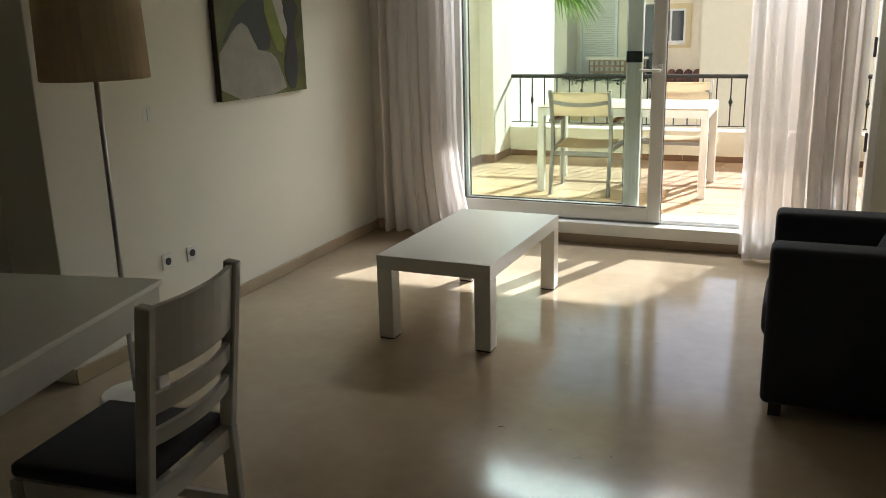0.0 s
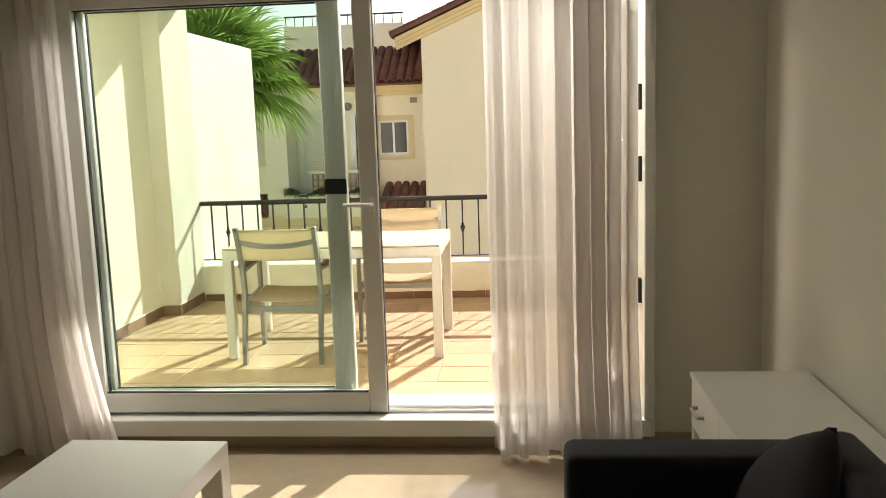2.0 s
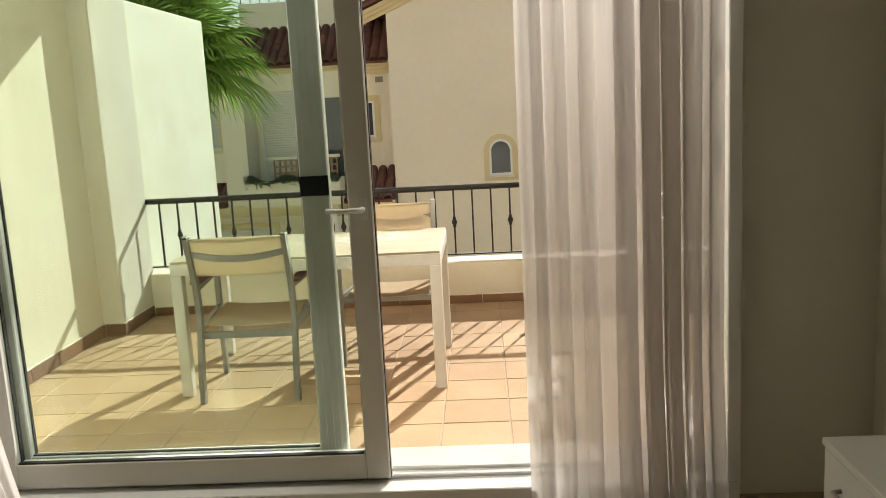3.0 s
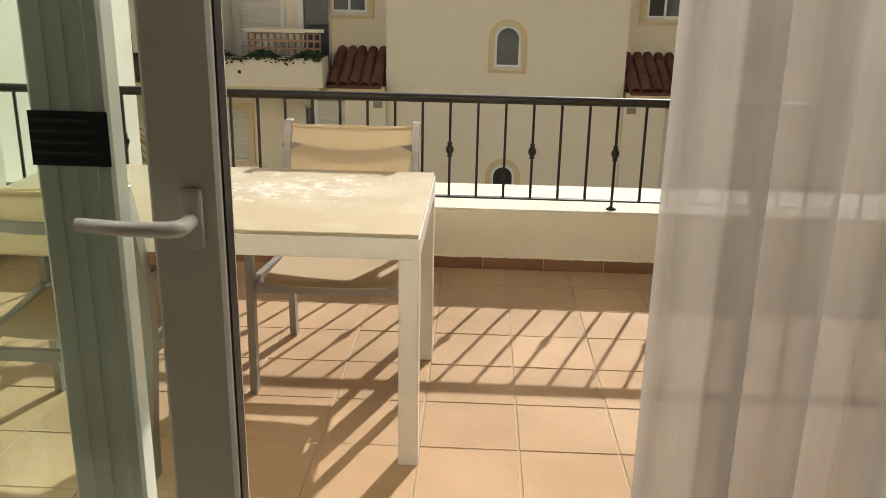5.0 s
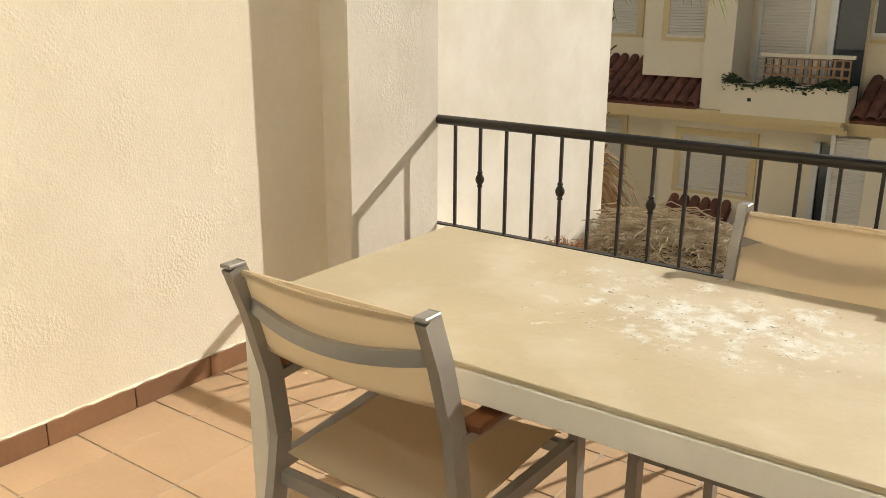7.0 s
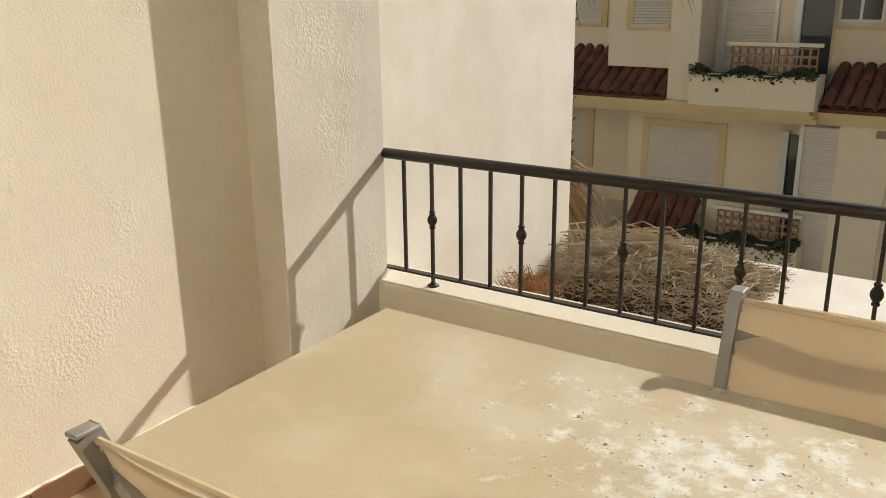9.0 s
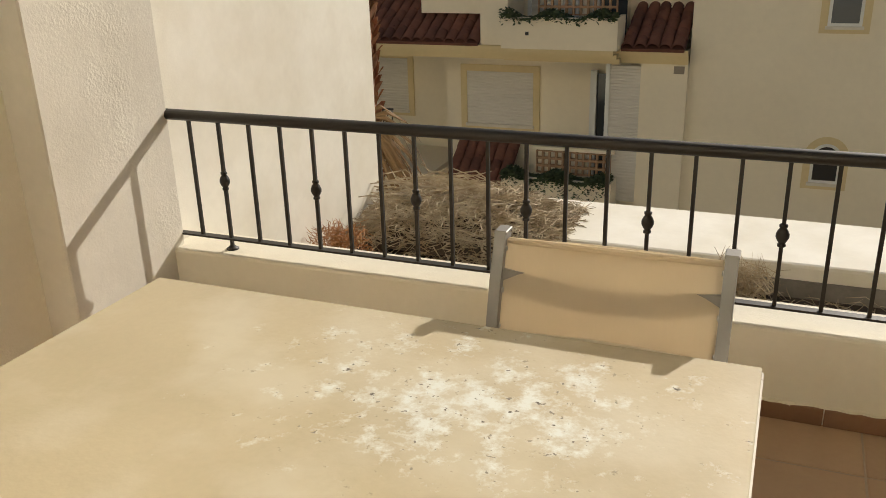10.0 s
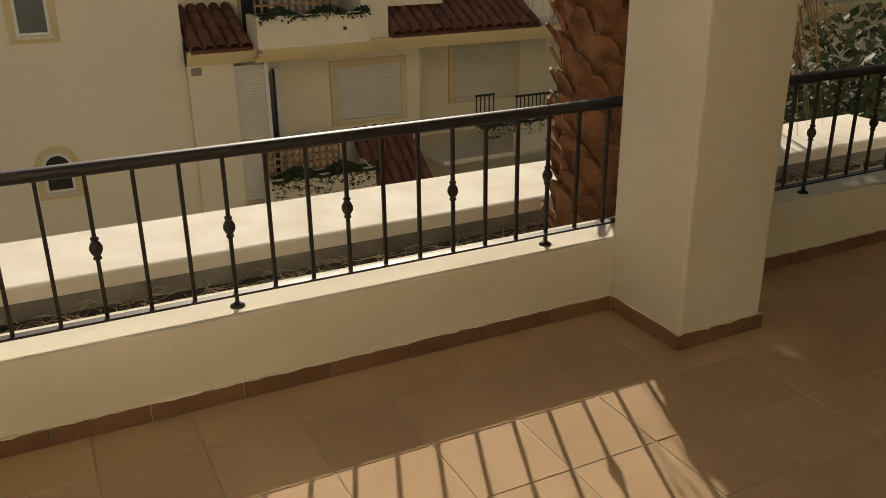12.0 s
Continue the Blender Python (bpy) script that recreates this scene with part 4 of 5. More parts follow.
def in_bed(rnd):
    return (rnd.uniform(-2.9, 6.1), 9.40 + 1.42 * rnd.random() ** 0.6, -0.195 + rnd.random() ** 3 * 0.06), None


def in_tuft(rnd):
    a, r = rnd.uniform(0, 6.28), rnd.random() * 0.16
    return (-0.76 + r * math.cos(a), 10.68 + r * math.sin(a) * 0.6, -0.17 + rnd.random() * 0.17), None


bm = bmesh.new()
bmesh.ops.create_grid(bm, x_segments=34, y_segments=24, size=0.5)
for v in bm.verts:
    x, y = -2.35 + v.co.x * 1.20, 10.985 + v.co.y * 0.82
    v.co = Vector((x, y, max(heap_height(x, y) - 0.05 + 0.03 * noise.noise(Vector((x * 9, y * 9, 0))), -0.22)))
solid("straw_core", bm, M_SOIL, "packed dark litter under the dry palm clippings", "litter", kind="stuff")
stuff("straw_heap", strands(6400, in_heap, 0.17, 0.0030, 11, 0.35), M_STRAW, "heap of dry straw-coloured palm clippings in the planter", "straw")
stuff("straw_bed", strands(3000, in_bed, 0.18, 0.0024, 12, 0.3), M_STRAW, "dry stalks scattered over the planter soil", "straw")
stuff("dead_fronds", strands(60, in_stalks, 0.42, 0.005, 15, 0.1), M_STRAW, "long dry brown palm stalks lying on the clippings", "palm stalk")
stuff("straw_tuft", strands(260, in_tuft, 0.20, 0.0022, 13, 1.2), M_STRAW, "tuft of dry grass in the planter", "straw")


def in_twigs(rnd):
    a, r = rnd.uniform(0, 6.28), rnd.random() * 0.22
    return (-2.79 + r * math.cos(a) * 0.8, 10.22 + r * math.sin(a) * 0.7, -0.14 + rnd.random() * 0.28), None


stuff("dry_bush", strands(1100, in_twigs, 0.07, 0.0022, 14, 1.2), M_TWIG, "low dry bush with orange-brown twigs", "bush")


# ---- palms ----
def fan_leaf(verts, faces, origin, direction, droop, size, rnd, blades=34, petiole=0.5):
    """One fan: a petiole and pleated blades that spread from its end and hang at their tips."""
    d = Vector(direction).normalized()
    side = d.cross(Vector((0, 0, 1)))
    side = side.normalized() if side.length > 0.05 else Vector((1, 0, 0))
    up = side.cross(d).normalized()
    o = Vector(origin)
    hub = o + d * petiole + Vector((0, 0, -droop * 0.15))
    b = len(verts)
    for p, w in ((o, 0.014), (hub, 0.008)):
        verts += [p + side * w, p - side * w, p + up * w]
    for j in range(3):
        faces.append((b + j, b + (j + 1) % 3, b + 3 + (j + 1) % 3, b + 3 + j))
    for i in range(blades):
        a = radians(-125 + 250 * i / (blades - 1)) + rnd.uniform(-0.03, 0.03)
        ln = size * (0.72 + 0.28 * math.cos(a * 0.7)) * rnd.uniform(0.9, 1.06)
        w = (d * math.cos(a) + side * math.sin(a)).normalized()
        across = (side * math.cos(a) - d * math.sin(a)).normalized()
        b = len(verts)
        for s, wid in ((0.05, 0.004), (0.45, 0.020), (0.75, 0.013), (1.0, 0.001)):
            c = hub + w * ln * s + up * (0.10 * s * (1 - s)) + Vector((0, 0, -droop * ln * s ** 3 * rnd.uniform(0.8, 1.2)))
            verts += [c - across * wid, c + up * wid * 0.5, c + across * wid]
        for r in range(3):
            for j in range(2):
                q = b + r * 3 + j
                faces.append((q, q + 1, q + 4, q + 3))


def palm(x, y, z0, crown_z, radius, label, leaves, dry, seed, size=0.62, blades=34, drop=0.0, spread=(0, 360)):
    rnd = random.Random(seed)
    t = thing("palm_tree", label, "palm", pose(x, y, z0))
    h = crown_z - z0
    bm = bmesh.new()
    pts = [(0.02 * math.sin(i), 0.02 * math.cos(i * 1.3), h * i / 10) for i in range(11)]
    sweep(bm, pts, [radius * (1.08 - 0.02 * i) for i in range(11)], n=18)
    part("trunk", bm, M_BARK, t, smooth=True)
    bm = bmesh.new()
    rows = int(h / 0.10)
    if rows > 60:
        first = rows - 44
    else:
        first = 0
    for r in range(first, rows):
        z = r * 0.10
        count = 8
        for k in range(count):
            a = 2 * math.pi * (k + 0.5 * (r % 2)) / count + rnd.uniform(-0.12, 0.12)
            out, tang = Vector((math.cos(a), math.sin(a), 0)), Vector((-math.sin(a), math.cos(a), 0))
            w, ln, proud = rnd.uniform(0.06, 0.10), rnd.uniform(0.09, 0.16), rnd.uniform(0.04, 0.085)
            tw = rnd.uniform(-0.04, 0.04)
            base = out * radius * 0.98 + Vector((0, 0, z))
            lo = [base - tang * w, base + tang * w]
            mid = [base - tang * w * 0.8 + out * proud * 0.7 + Vector((0, 0, ln * 0.55)), base + tang * w * 0.8 + out * proud * 0.7 + Vector((0, 0, ln * 0.55))]
            tip = [base + tang * (tw - w * 0.25) + out * proud * 1.4 + Vector((0, 0, ln)), base + tang * (tw + w * 0.3) + out * proud * 1.3 + Vector((0, 0, ln * 0.93))]
            inner = [p - out * 0.016 for p in tip]
            vs = [bm.verts.new(p) for p in lo + mid + tip + inner]
            for q in ((0, 1, 3, 2), (2, 3, 5, 4), (4, 5, 7, 6), (6, 7, 1, 0), (0, 2, 4, 6), (1, 7, 5, 3)):
                bm.faces.new([vs[i] for i in q])
    tagged(part("leaf_stub", bm, M_BARK, t, "ragged brown stubs of cut leaves"), kind="stuff")
    verts, faces = [], []
    for k in range(leaves):
        a = 2.39996 * k + rnd.uniform(-0.2, 0.2)
        e = radians(75 - 95 * k / leaves)
        d = (math.cos(a) * math.cos(e), math.sin(a) * math.cos(e), math.sin(e))
        fan_leaf(verts, faces, (0, 0, h - 0.05), d, 0.10 + 0.40 * k / leaves, size * rnd.uniform(0.85, 1.1), rnd, blades, petiole=size * 0.75)
    me = bpy.data.meshes.new("crown")
    me.from_pydata([tuple(v) for v in verts], [], faces)
    me.materials.append(M_LEAF)
    crown = new("crown", me)
    crown.parent = t
    verts, faces = [], []
    for k in range(dry):
        a = radians(rnd.uniform(*spread)) if k % 5 or drop > 1 else radians(rnd.uniform(165, 200))
        e = radians(rnd.uniform(-80, -40) if k % 5 and drop < 1 else rnd.uniform(-88, -76))
        d = (math.cos(a) * math.cos(e), math.sin(a) * math.cos(e), math.sin(e))
        fan_leaf(verts, faces, (0.5 * radius * math.cos(a), 0.5 * radius * math.sin(a), h - 0.25 - drop * rnd.uniform(0.75, 1.0)), d, 0.9, size * rnd.uniform(0.6, 0.95), rnd, 20, petiole=size * 0.6)
    me = bpy.data.meshes.new("dry_skirt")
    me.from_pydata([tuple(v) for v in verts], [], faces)
    me.materials.append(M_LEAF_DRY)
    skirt = new("dry_skirt", me)
    skirt.parent = t
    tagged(skirt, "hanging dead brown fronds", kind="stuff")
    return t


palm(-4.10, 13.0, -6.3, 2.28, 0.16, "fan palm with green leaves behind the dividing wall", 38, 4, 21, size=0.84, blades=46, drop=1.7, spread=(290, 350))
palm(2.42, 10.12, -0.20, 3.3, 0.215, "thick palm trunk with brown leaf stubs in the planter", 30, 16, 22, size=0.85, drop=0.15, spread=(-50, 60))
palm(5.05, 12.3, -6.3, 2.75, 0.17, "tall fan palm whose crown shades the terrace", 62, 10, 23, size=1.15, blades=40, spread=(0, 360))


# ---- the building across the street ----
FX = 0.02          # its middle axis
FY = 22.0          # the front of its lower storey


def slats(bm, x0, x1, y, z0, z1, pitch=0.05):
    """A closed shutter: one sheet with a ridge for each slat."""
    n = int((z1 - z0) / pitch)
    prof = []
    for i in range(n):
        za = z0 + i * (z1 - z0) / n
        prof += [(y + 0.012, za), (y, za + 0.008), (y + 0.002, za + (z1 - z0) / n - 0.010), (y + 0.012, za + (z1 - z0) / n - 0.004)]
    a = [bm.verts.new((x0, p, q)) for p, q in prof]
    b = [bm.verts.new((x1, p, q)) for p, q in prof]
    for i in range(len(prof) - 1):
        bm.faces.new((a[i], b[i], b[i + 1], a[i + 1]))
    back = [bm.verts.new(p) for p in ((x0, y + 0.03, z0), (x1, y + 0.03, z0), (x1, y + 0.03, z1), (x0, y + 0.03, z1))]
    bm.faces.new(back[::-1])
    bm.faces.new((a[0], back[0], back[1], b[0]))
    bm.faces.new((a[-1], b[-1], back[2], back[3]))
    return bm


def lattice(x0, x1, y, z0, z1, cols, rows):
    cw, rh, g = (x1 - x0) / cols, (z1 - z0) / rows, 0.018
    holes = [(x0 + i * cw + g, x0 + (i + 1) * cw - g, z0 + j * rh + g, z0 + (j + 1) * rh - g) for i in range(cols) for j in range(rows)]
    return wall_with_holes(x0, x1, y, y + 0.09, z0, z1, holes)


def tile_mesh():
    """A barrel tile 0.22 wide and 0.40 long, along local +y upslope."""
    bm = bmesh.new()
    n = 7
    rows = []
    for y, r in ((0.0, 0.112), (0.40, 0.092)):
        rows.append([bm.verts.new((r * math.cos(math.pi * k / n), y, r * 0.8 * math.sin(math.pi * k / n))) for k in range(n + 1)])
        rows.append([bm.verts.new(((r - 0.018) * math.cos(math.pi * k / n), y, (r - 0.018) * 0.8 * math.sin(math.pi * k / n))) for k in range(n + 1)])
    for k in range(n):
        bm.faces.new((rows[0][k], rows[0][k + 1], rows[2][k + 1], rows[2][k]))
        bm.faces.new((rows[0][k + 1], rows[0][k], rows[1][k], rows[1][k + 1]))
    return link_mesh("roof_tile", bm, M_ROOF, True)


TILE = tile_mesh()


def tiled_roof(parent, x0, x1, y0, z0, y1, z1):
    """A lean-to of barrel tiles that rises from its eave (y0, z0) to (y1, z1); the tiles are parts of it."""
    ln = math.hypot(y1 - y0, z1 - z0)
    tilt = math.degrees(math.atan2(z1 - z0, y1 - y0))
    bm = bmesh.new()
    beam(bm, ((x0 + x1) / 2, y0, z0 - 0.03), ((x0 + x1) / 2, y1, z1 - 0.03), abs(x1 - x0), 0.06)
    r = part("roof", bm, M_ROOF, parent, "brown clay barrel tiles")
    cols, rows = max(2, round(abs(x1 - x0) / 0.215)), max(1, round(ln / 0.33))
    lo = min(x0, x1)
    for i in range(cols):
        for j in range(rows):
            o = new("roof_tile", TILE)
            o.parent = r
            s = j * ln / rows
            f = s / ln
            o.matrix_basis = pose(lo + (i + 0.5) * abs(x1 - x0) / cols, y0 + f * (y1 - y0), z0 + f * (z1 - z0) + 0.012 + 0.010 * ((i * 7 + j * 3) % 3) / 3, tilt + 2.0, 0, ((i * 5 + j * 11) % 7 - 3) * 0.7)


def leaves_blob(n, x0, x1, y0, y1, z0, z1, seed, drop=0.0):
    rnd = random.Random(seed)
    verts, faces = [], []
    for _ in range(n):
        x, y = rnd.uniform(x0, x1), rnd.uniform(y0, y1)
        z = z0 + (z1 - z0) * rnd.random() * (0.5 + 0.5 * math.sin(7 * x + seed)) - (drop * rnd.random() ** 2 if rnd.random() < 0.35 else 0)
        a, s = rnd.uniform(0, 6.28), rnd.uniform(0.02, 0.05) * (3 if z1 - z0 > 1 else 1)
        d = Vector((math.cos(a), math.sin(a) * 0.6, rnd.uniform(-0.8, 0.8))) * s
        e = Vector((-math.sin(a), math.cos(a) * 0.4, rnd.uniform(-0.8, 0.8))) * s * 0.6
        c = Vector((x, y, z))
        b = len(verts)
        verts += [c - d, c + e, c + d, c - e]
        faces.append((b, b + 1, b + 2, b + 3))
    return verts, faces


house = thing("apartment_building", "cream apartment building with tiled lean-to roofs and balconies", "building", pose(0, 0, 0.0))


def hbox(name, x0, x1, y0, y1, z0, z1, material, label="", parent=None, bevel=0.0):
    xa, xb = sorted((x0, x1))
    return part(name, box_bm(xa, xb, y0, y1, z0, z1, bevel=bevel), material, parent or house, label)


def window(x0, x1, y, z0, z1, kind="pane"):
    """A window in an ochre surround, its face at y: two panes, or a closed roller shutter."""
    xa, xb = sorted((x0, x1))
    w = hbox("window", xa - 0.13, xb + 0.13, y - 0.03, y + 0.02, z1, z1 + 0.13, M_TRIM, "white window in an ochre surround")
    for a, b in ((xa - 0.13, xa), (xb, xb + 0.13)):
        hbox("surround", a, b, y - 0.03, y + 0.02, z0 - 0.13, z1, M_TRIM, parent=w)
    hbox("sill", xa - 0.02, xb + 0.02, y - 0.07, y + 0.02, z0 - 0.06, z0, M_SILL, parent=w)
    hbox("surround", xa, xb, y - 0.03, y + 0.02, z0 - 0.13, z0 - 0.06, M_TRIM, parent=w)
    if kind == "roller":
        part("roller_shutter", slats(bmesh.new(), xa, xb, y - 0.012, z0, z1, 0.055), M_ROLLER, w)
        return
    f = 0.05
    for a, b in ((xa, xa + f), (xb - f, xb), ((xa + xb) / 2 - f / 2, (xa + xb) / 2 + f / 2)):
        hbox("frame", a, b, y - 0.022, y + 0.01, z0, z1, M_PVC, parent=w)
    for a, b in ((z0, z0 + f), (z1 - f, z1)):
        hbox("frame", xa + f, xb - f, y - 0.020, y + 0.01, a, b, M_PVC, parent=w)
    for a, b in ((xa + f, (xa + xb) / 2 - f / 2), ((xa + xb) / 2 + f / 2, xb - f)):
        hbox("pane", a, b, y - 0.008, y + 0.01, z0 + f, z1 - f, M_DARKGLASS, parent=w)


def arch_window(x, y, z0, z1, half, pane_material):
    """A narrow round-headed window with a raised surround."""
    def arched(grow, y0, y1, material, name, parent, label=""):
        bm = bmesh.new()
        r = half + grow
        zc = z1 - half
        out = [(x - r, z0 - grow), (x + r, z0 - grow)] + [(x + r * math.cos(math.pi * k / 14), zc + r * math.sin(math.pi * k / 14)) for k in range(15)]
        a = [bm.verts.new((p, y0, q)) for p, q in out]
        b = [bm.verts.new((p, y1, q)) for p, q in out]
        bm.faces.new(a)
        bm.faces.new(b[::-1])
        for i in range(len(out)):
            bm.faces.new((a[i], b[i], b[(i + 1) % len(out)], a[(i + 1) % len(out)]))
        bmesh.ops.recalc_face_normals(bm, faces=bm.faces[:])
        return part(name, bm, material, parent, label)
    w = arched(0.12, y - 0.02, y + 0.02, M_TRIM, "window", house, "arched window in an ochre surround")
    arched(0.0, y - 0.035, y + 0.015, M_PVC, "frame", w)
    arched(-0.05, y - 0.042, y + 0.012, pane_material, "pane", w)
    hbox("sill", x - half - 0.03, x + half + 0.03, y - 0.08, y + 0.0, z0 - 0.05, z0, M_SILL, parent=w)


# middle wall with the low gable
bm = bmesh.new()
prof = [(-2.36, -6.3), (2.36, -6.3), (2.36, 3.62), (0.0, 4.62), (-2.36, 3.62)]
a = [bm.verts.new((FX + p, FY + 0.18, q)) for p, q in prof]
b = [bm.verts.new((FX + p, FY + 9.0, q)) for p, q in prof]
bm.faces.new(a)
bm.faces.new(b[::-1])
for i in range(5):
    bm.faces.new((a[i], b[i], b[(i + 1) % 5], a[(i + 1) % 5]))
bmesh.ops.recalc_face_normals(bm, faces=bm.faces[:])
part("wall", bm, M_FACADE, house)
for s in (-1, 1):
    for k, (dz, out) in enumerate(((0.0, 0.16), (-0.09, 0.11), (-0.18, 0.06))):
        bm = bmesh.new()
        beam(bm, (FX + s * 2.95, FY + 0.18 - out / 2, 3.52 + dz), (FX, FY + 0.18 - out / 2, 4.76 + dz), 0.09, out, up=(0, 1, 0))
        bmesh.ops.recalc_face_normals(bm, faces=bm.faces[:])
        part("verge_moulding", bm, M_TRIM, house)
    bm = bmesh.new()
    beam(bm, (FX + s * 3.05, FY + 3.9, 3.60), (FX, FY + 3.9, 4.88), 8.0, 0.07, up=(0, 0, 1))
    r = part("roof", bm, M_ROOF, house, "brown clay tiled gable roof")
    for k in range(9):
        o = new("roof_tile", TILE)
        o.parent = r
        f0 = k / 9
        o.matrix_basis = pose(FX + s * 3.05 * (1 - f0), FY + 0.02, 3.63 + 1.28 * f0, 0, 0, 90 * s) @ pose(0, 0, 0, 23, 0, 0)
arch_window(FX + 0.035, FY + 0.18, -0.11, 0.69, 0.26, M_DARKGLASS)
arch_window(FX + 0.03, FY + 0.18, -2.76, -2.07, 0.24, M_VOID)
hbox("gable_vent", FX - 0.75, FX - 0.45, FY + 0.165, FY + 0.185, 3.88, 4.05, M_METER, "small grille")


def flank(s):
    """One half of the building beside the middle wall; s mirrors it."""
    X = lambda v: FX + s * v

    def B(name, a, b, y0, y1, z0, z1, material, label="", parent=None):
        return hbox(name, X(a), X(b), y0, y1, z0, z1, material, label, parent)

    for base, top in ((-0.52, True), (-3.46, False)):
        u = base + 0.52      # the level of this storey's balcony against the upper one
        if top:
            # cornice over the lower storey
            for k, (za, zb, out) in enumerate(((-0.62, -0.52, 0.20), (-0.70, -0.62, 0.13), (-0.78, -0.70, 0.06))):
                B("cornice", 2.36, 27.0, FY - out, FY + 0.3, za, zb, M_TRIM)
            for k, (za, zb, out) in enumerate(((-0.60, -0.52, 0.52), (-0.68, -0.60, 0.42), (-0.76, -0.68, 0.32))):
                B("balcony_step", 3.58 - 0.04 * k, 5.62, FY - out, FY - 0.20, za, zb, M_TRIM)
        bal = B("balcony", 3.52, 5.62, FY - 0.50, FY - 0.42, -0.52 + u, 0.03 + u, M_FACADE, "cream rendered balcony planter")
        B("side", 3.52, 3.60, FY - 0.42, FY + 0.2, -0.52 + u, 0.03 + u, M_FACADE, parent=bal)
        B("side", 5.54, 5.62, FY - 0.42, FY + 0.2, -0.52 + u, 0.03 + u, M_FACADE, parent=bal)
        B("planting_bed", 3.60, 5.54, FY - 0.42, FY - 0.10, -0.52 + u, -0.03 + u, M_SOIL, parent=bal)
        B("floor", 3.60, 5.62, FY - 0.10, FY + 1.5, -0.52 + u, -0.42 + u, M_FACADE, parent=bal)
        B("drain", 5.10, 5.16, FY - 0.515, FY - 0.499, -0.28 + u, -0.22 + u, M_RUBBER, "dark drain hole", bal)
        part("lattice", lattice(*sorted((X(3.62), X(5.05))), FY - 0.10, 0.03 + u, 0.47 + u, 11, 3), M_LATTICE, bal, "pierced brick lattice")
        B("lattice_cap", 3.56, 5.12, FY - 0.12, FY + 0.01, 0.49 + u, 0.55 + u, M_FACADE, parent=bal)
        data = leaves_blob(2600 if top else 7000, *sorted((X(3.55), X(5.62))), FY - 0.58, FY - 0.15, 0.0 + u, 0.17 + u, 3 + s + int(top), 0.10 if top else 0.34)
        me = bpy.data.meshes.new("trailing_plant")
        me.from_pydata([tuple(v) for v in data[0]], [], data[1])
        me.materials.append(M_HEDGE)
        o = new("trailing_plant", me)
        o.parent = bal
        tagged(o, "dark green trailing plants", kind="stuff")
        # door, roller and walls behind the balcony
        B("door", 3.62, 4.12, FY + 0.86, FY + 0.90, -0.42 + u, 1.80 + u, M_DARKGLASS, "dark glazed balcony door")
        B("door_frame", 4.12, 4.24, FY + 0.78, FY + 0.92, -0.42 + u, 1.86 + u, M_PVC, "white door frame")
    # lower storey
    B("wall", 2.36, 3.17, FY, FY + 6.0, -6.3, -0.52, M_FACADE)
    part("roller_shutter", slats(bmesh.new(), *sorted((X(3.17), X(3.72))), FY + 0.03, -3.38, -0.84, 0.055), M_ROLLER, house, "closed white roller shutter")
    B("shutter_frame", 3.72, 3.79, FY, FY + 0.12, -3.38, -0.78, M_PVC)
    B("wall", 3.79, 7.25, FY + 0.92, FY + 6.0, -6.3, -0.52, M_FACADE)
    B("wall", 3.17, 3.79, FY + 0.92, FY + 6.0, -6.3, -0.52, M_FACADE)
    B("reveal", 3.79, 7.25, FY + 0.2, FY + 0.92, -0.80, -0.52, M_FACADE)
    window(X(5.40), X(6.80), FY + 0.90, -2.24, -1.18, "roller")
    B("vent", 2.42, 2.60, FY - 0.012, FY + 0.01, -0.95, -0.82, M_METER, "small grey vent box")
    B("wall", 7.25, 27.0, FY + 2.0, FY + 6.0, -6.3, -0.52, M_FACADE)
    window(X(8.6), X(10.2), FY + 1.98, -2.3, -1.15, "roller")
    B("reveal", 7.25, 27.0, FY + 0.3, FY + 2.0, -0.74, -0.52, M_FACADE)
    # side balcony with a dark railing
    sb = B("balcony", 8.9, 12.0, FY - 0.3, FY - 0.2, -3.1, -2.2, M_FACADE, "cream rendered side balcony")
    B("floor", 7.25, 12.0, FY - 0.2, FY + 2.0, -3.2, -3.1, M_FACADE, parent=sb)
    B("rail", 7.95, 8.4, FY - 0.26, FY - 0.23, -1.83, -1.79, M_IRON, parent=sb)
    B("rail", 8.9, 10.6, FY - 0.26, FY - 0.23, -1.93, -1.89, M_IRON, parent=sb)
    for k in range(18):
        xk = 8.93 + k * 0.097
        B("bar", xk, xk + 0.018, FY - 0.255, FY - 0.235, -2.2, -1.93, M_IRON, parent=sb)
    for k in range(5):
        xk = 7.97 + k * 0.1
        B("bar", xk, xk + 0.018, FY - 0.255, FY - 0.235, -2.5, -1.83, M_IRON, parent=sb)
    data = leaves_blob(2600, *sorted((X(8.0), X(10.8))), FY - 0.42, FY - 0.2, -2.45, -2.2, 9, 0.3)
    me = bpy.data.meshes.new("trailing_plant")
    me.from_pydata([tuple(v) for v in data[0]], [], data[1])
    me.materials.append(M_HEDGE)
    o = new("trailing_plant", me)
    o.parent = sb
    tagged(o, "dark green trailing plants", kind="stuff")
    # upper storey
    B("wall", 2.36, 3.62, FY + 1.2, FY + 6.0, -0.52, 2.40, M_FACADE)
    B("wall", 3.62, 5.75, FY + 0.92, FY + 6.0, -0.52, 2.40, M_FACADE)
    part("roller_shutter", slats(bmesh.new(), *sorted((X(4.60), X(5.45))), FY + 0.88, -0.40, 2.0, 0.055), M_ROLLER, house, "closed white roller shutter")
    B("shutter_frame", 4.53, 4.60, FY + 0.84, FY + 0.91, -0.40, 2.06, M_PVC)
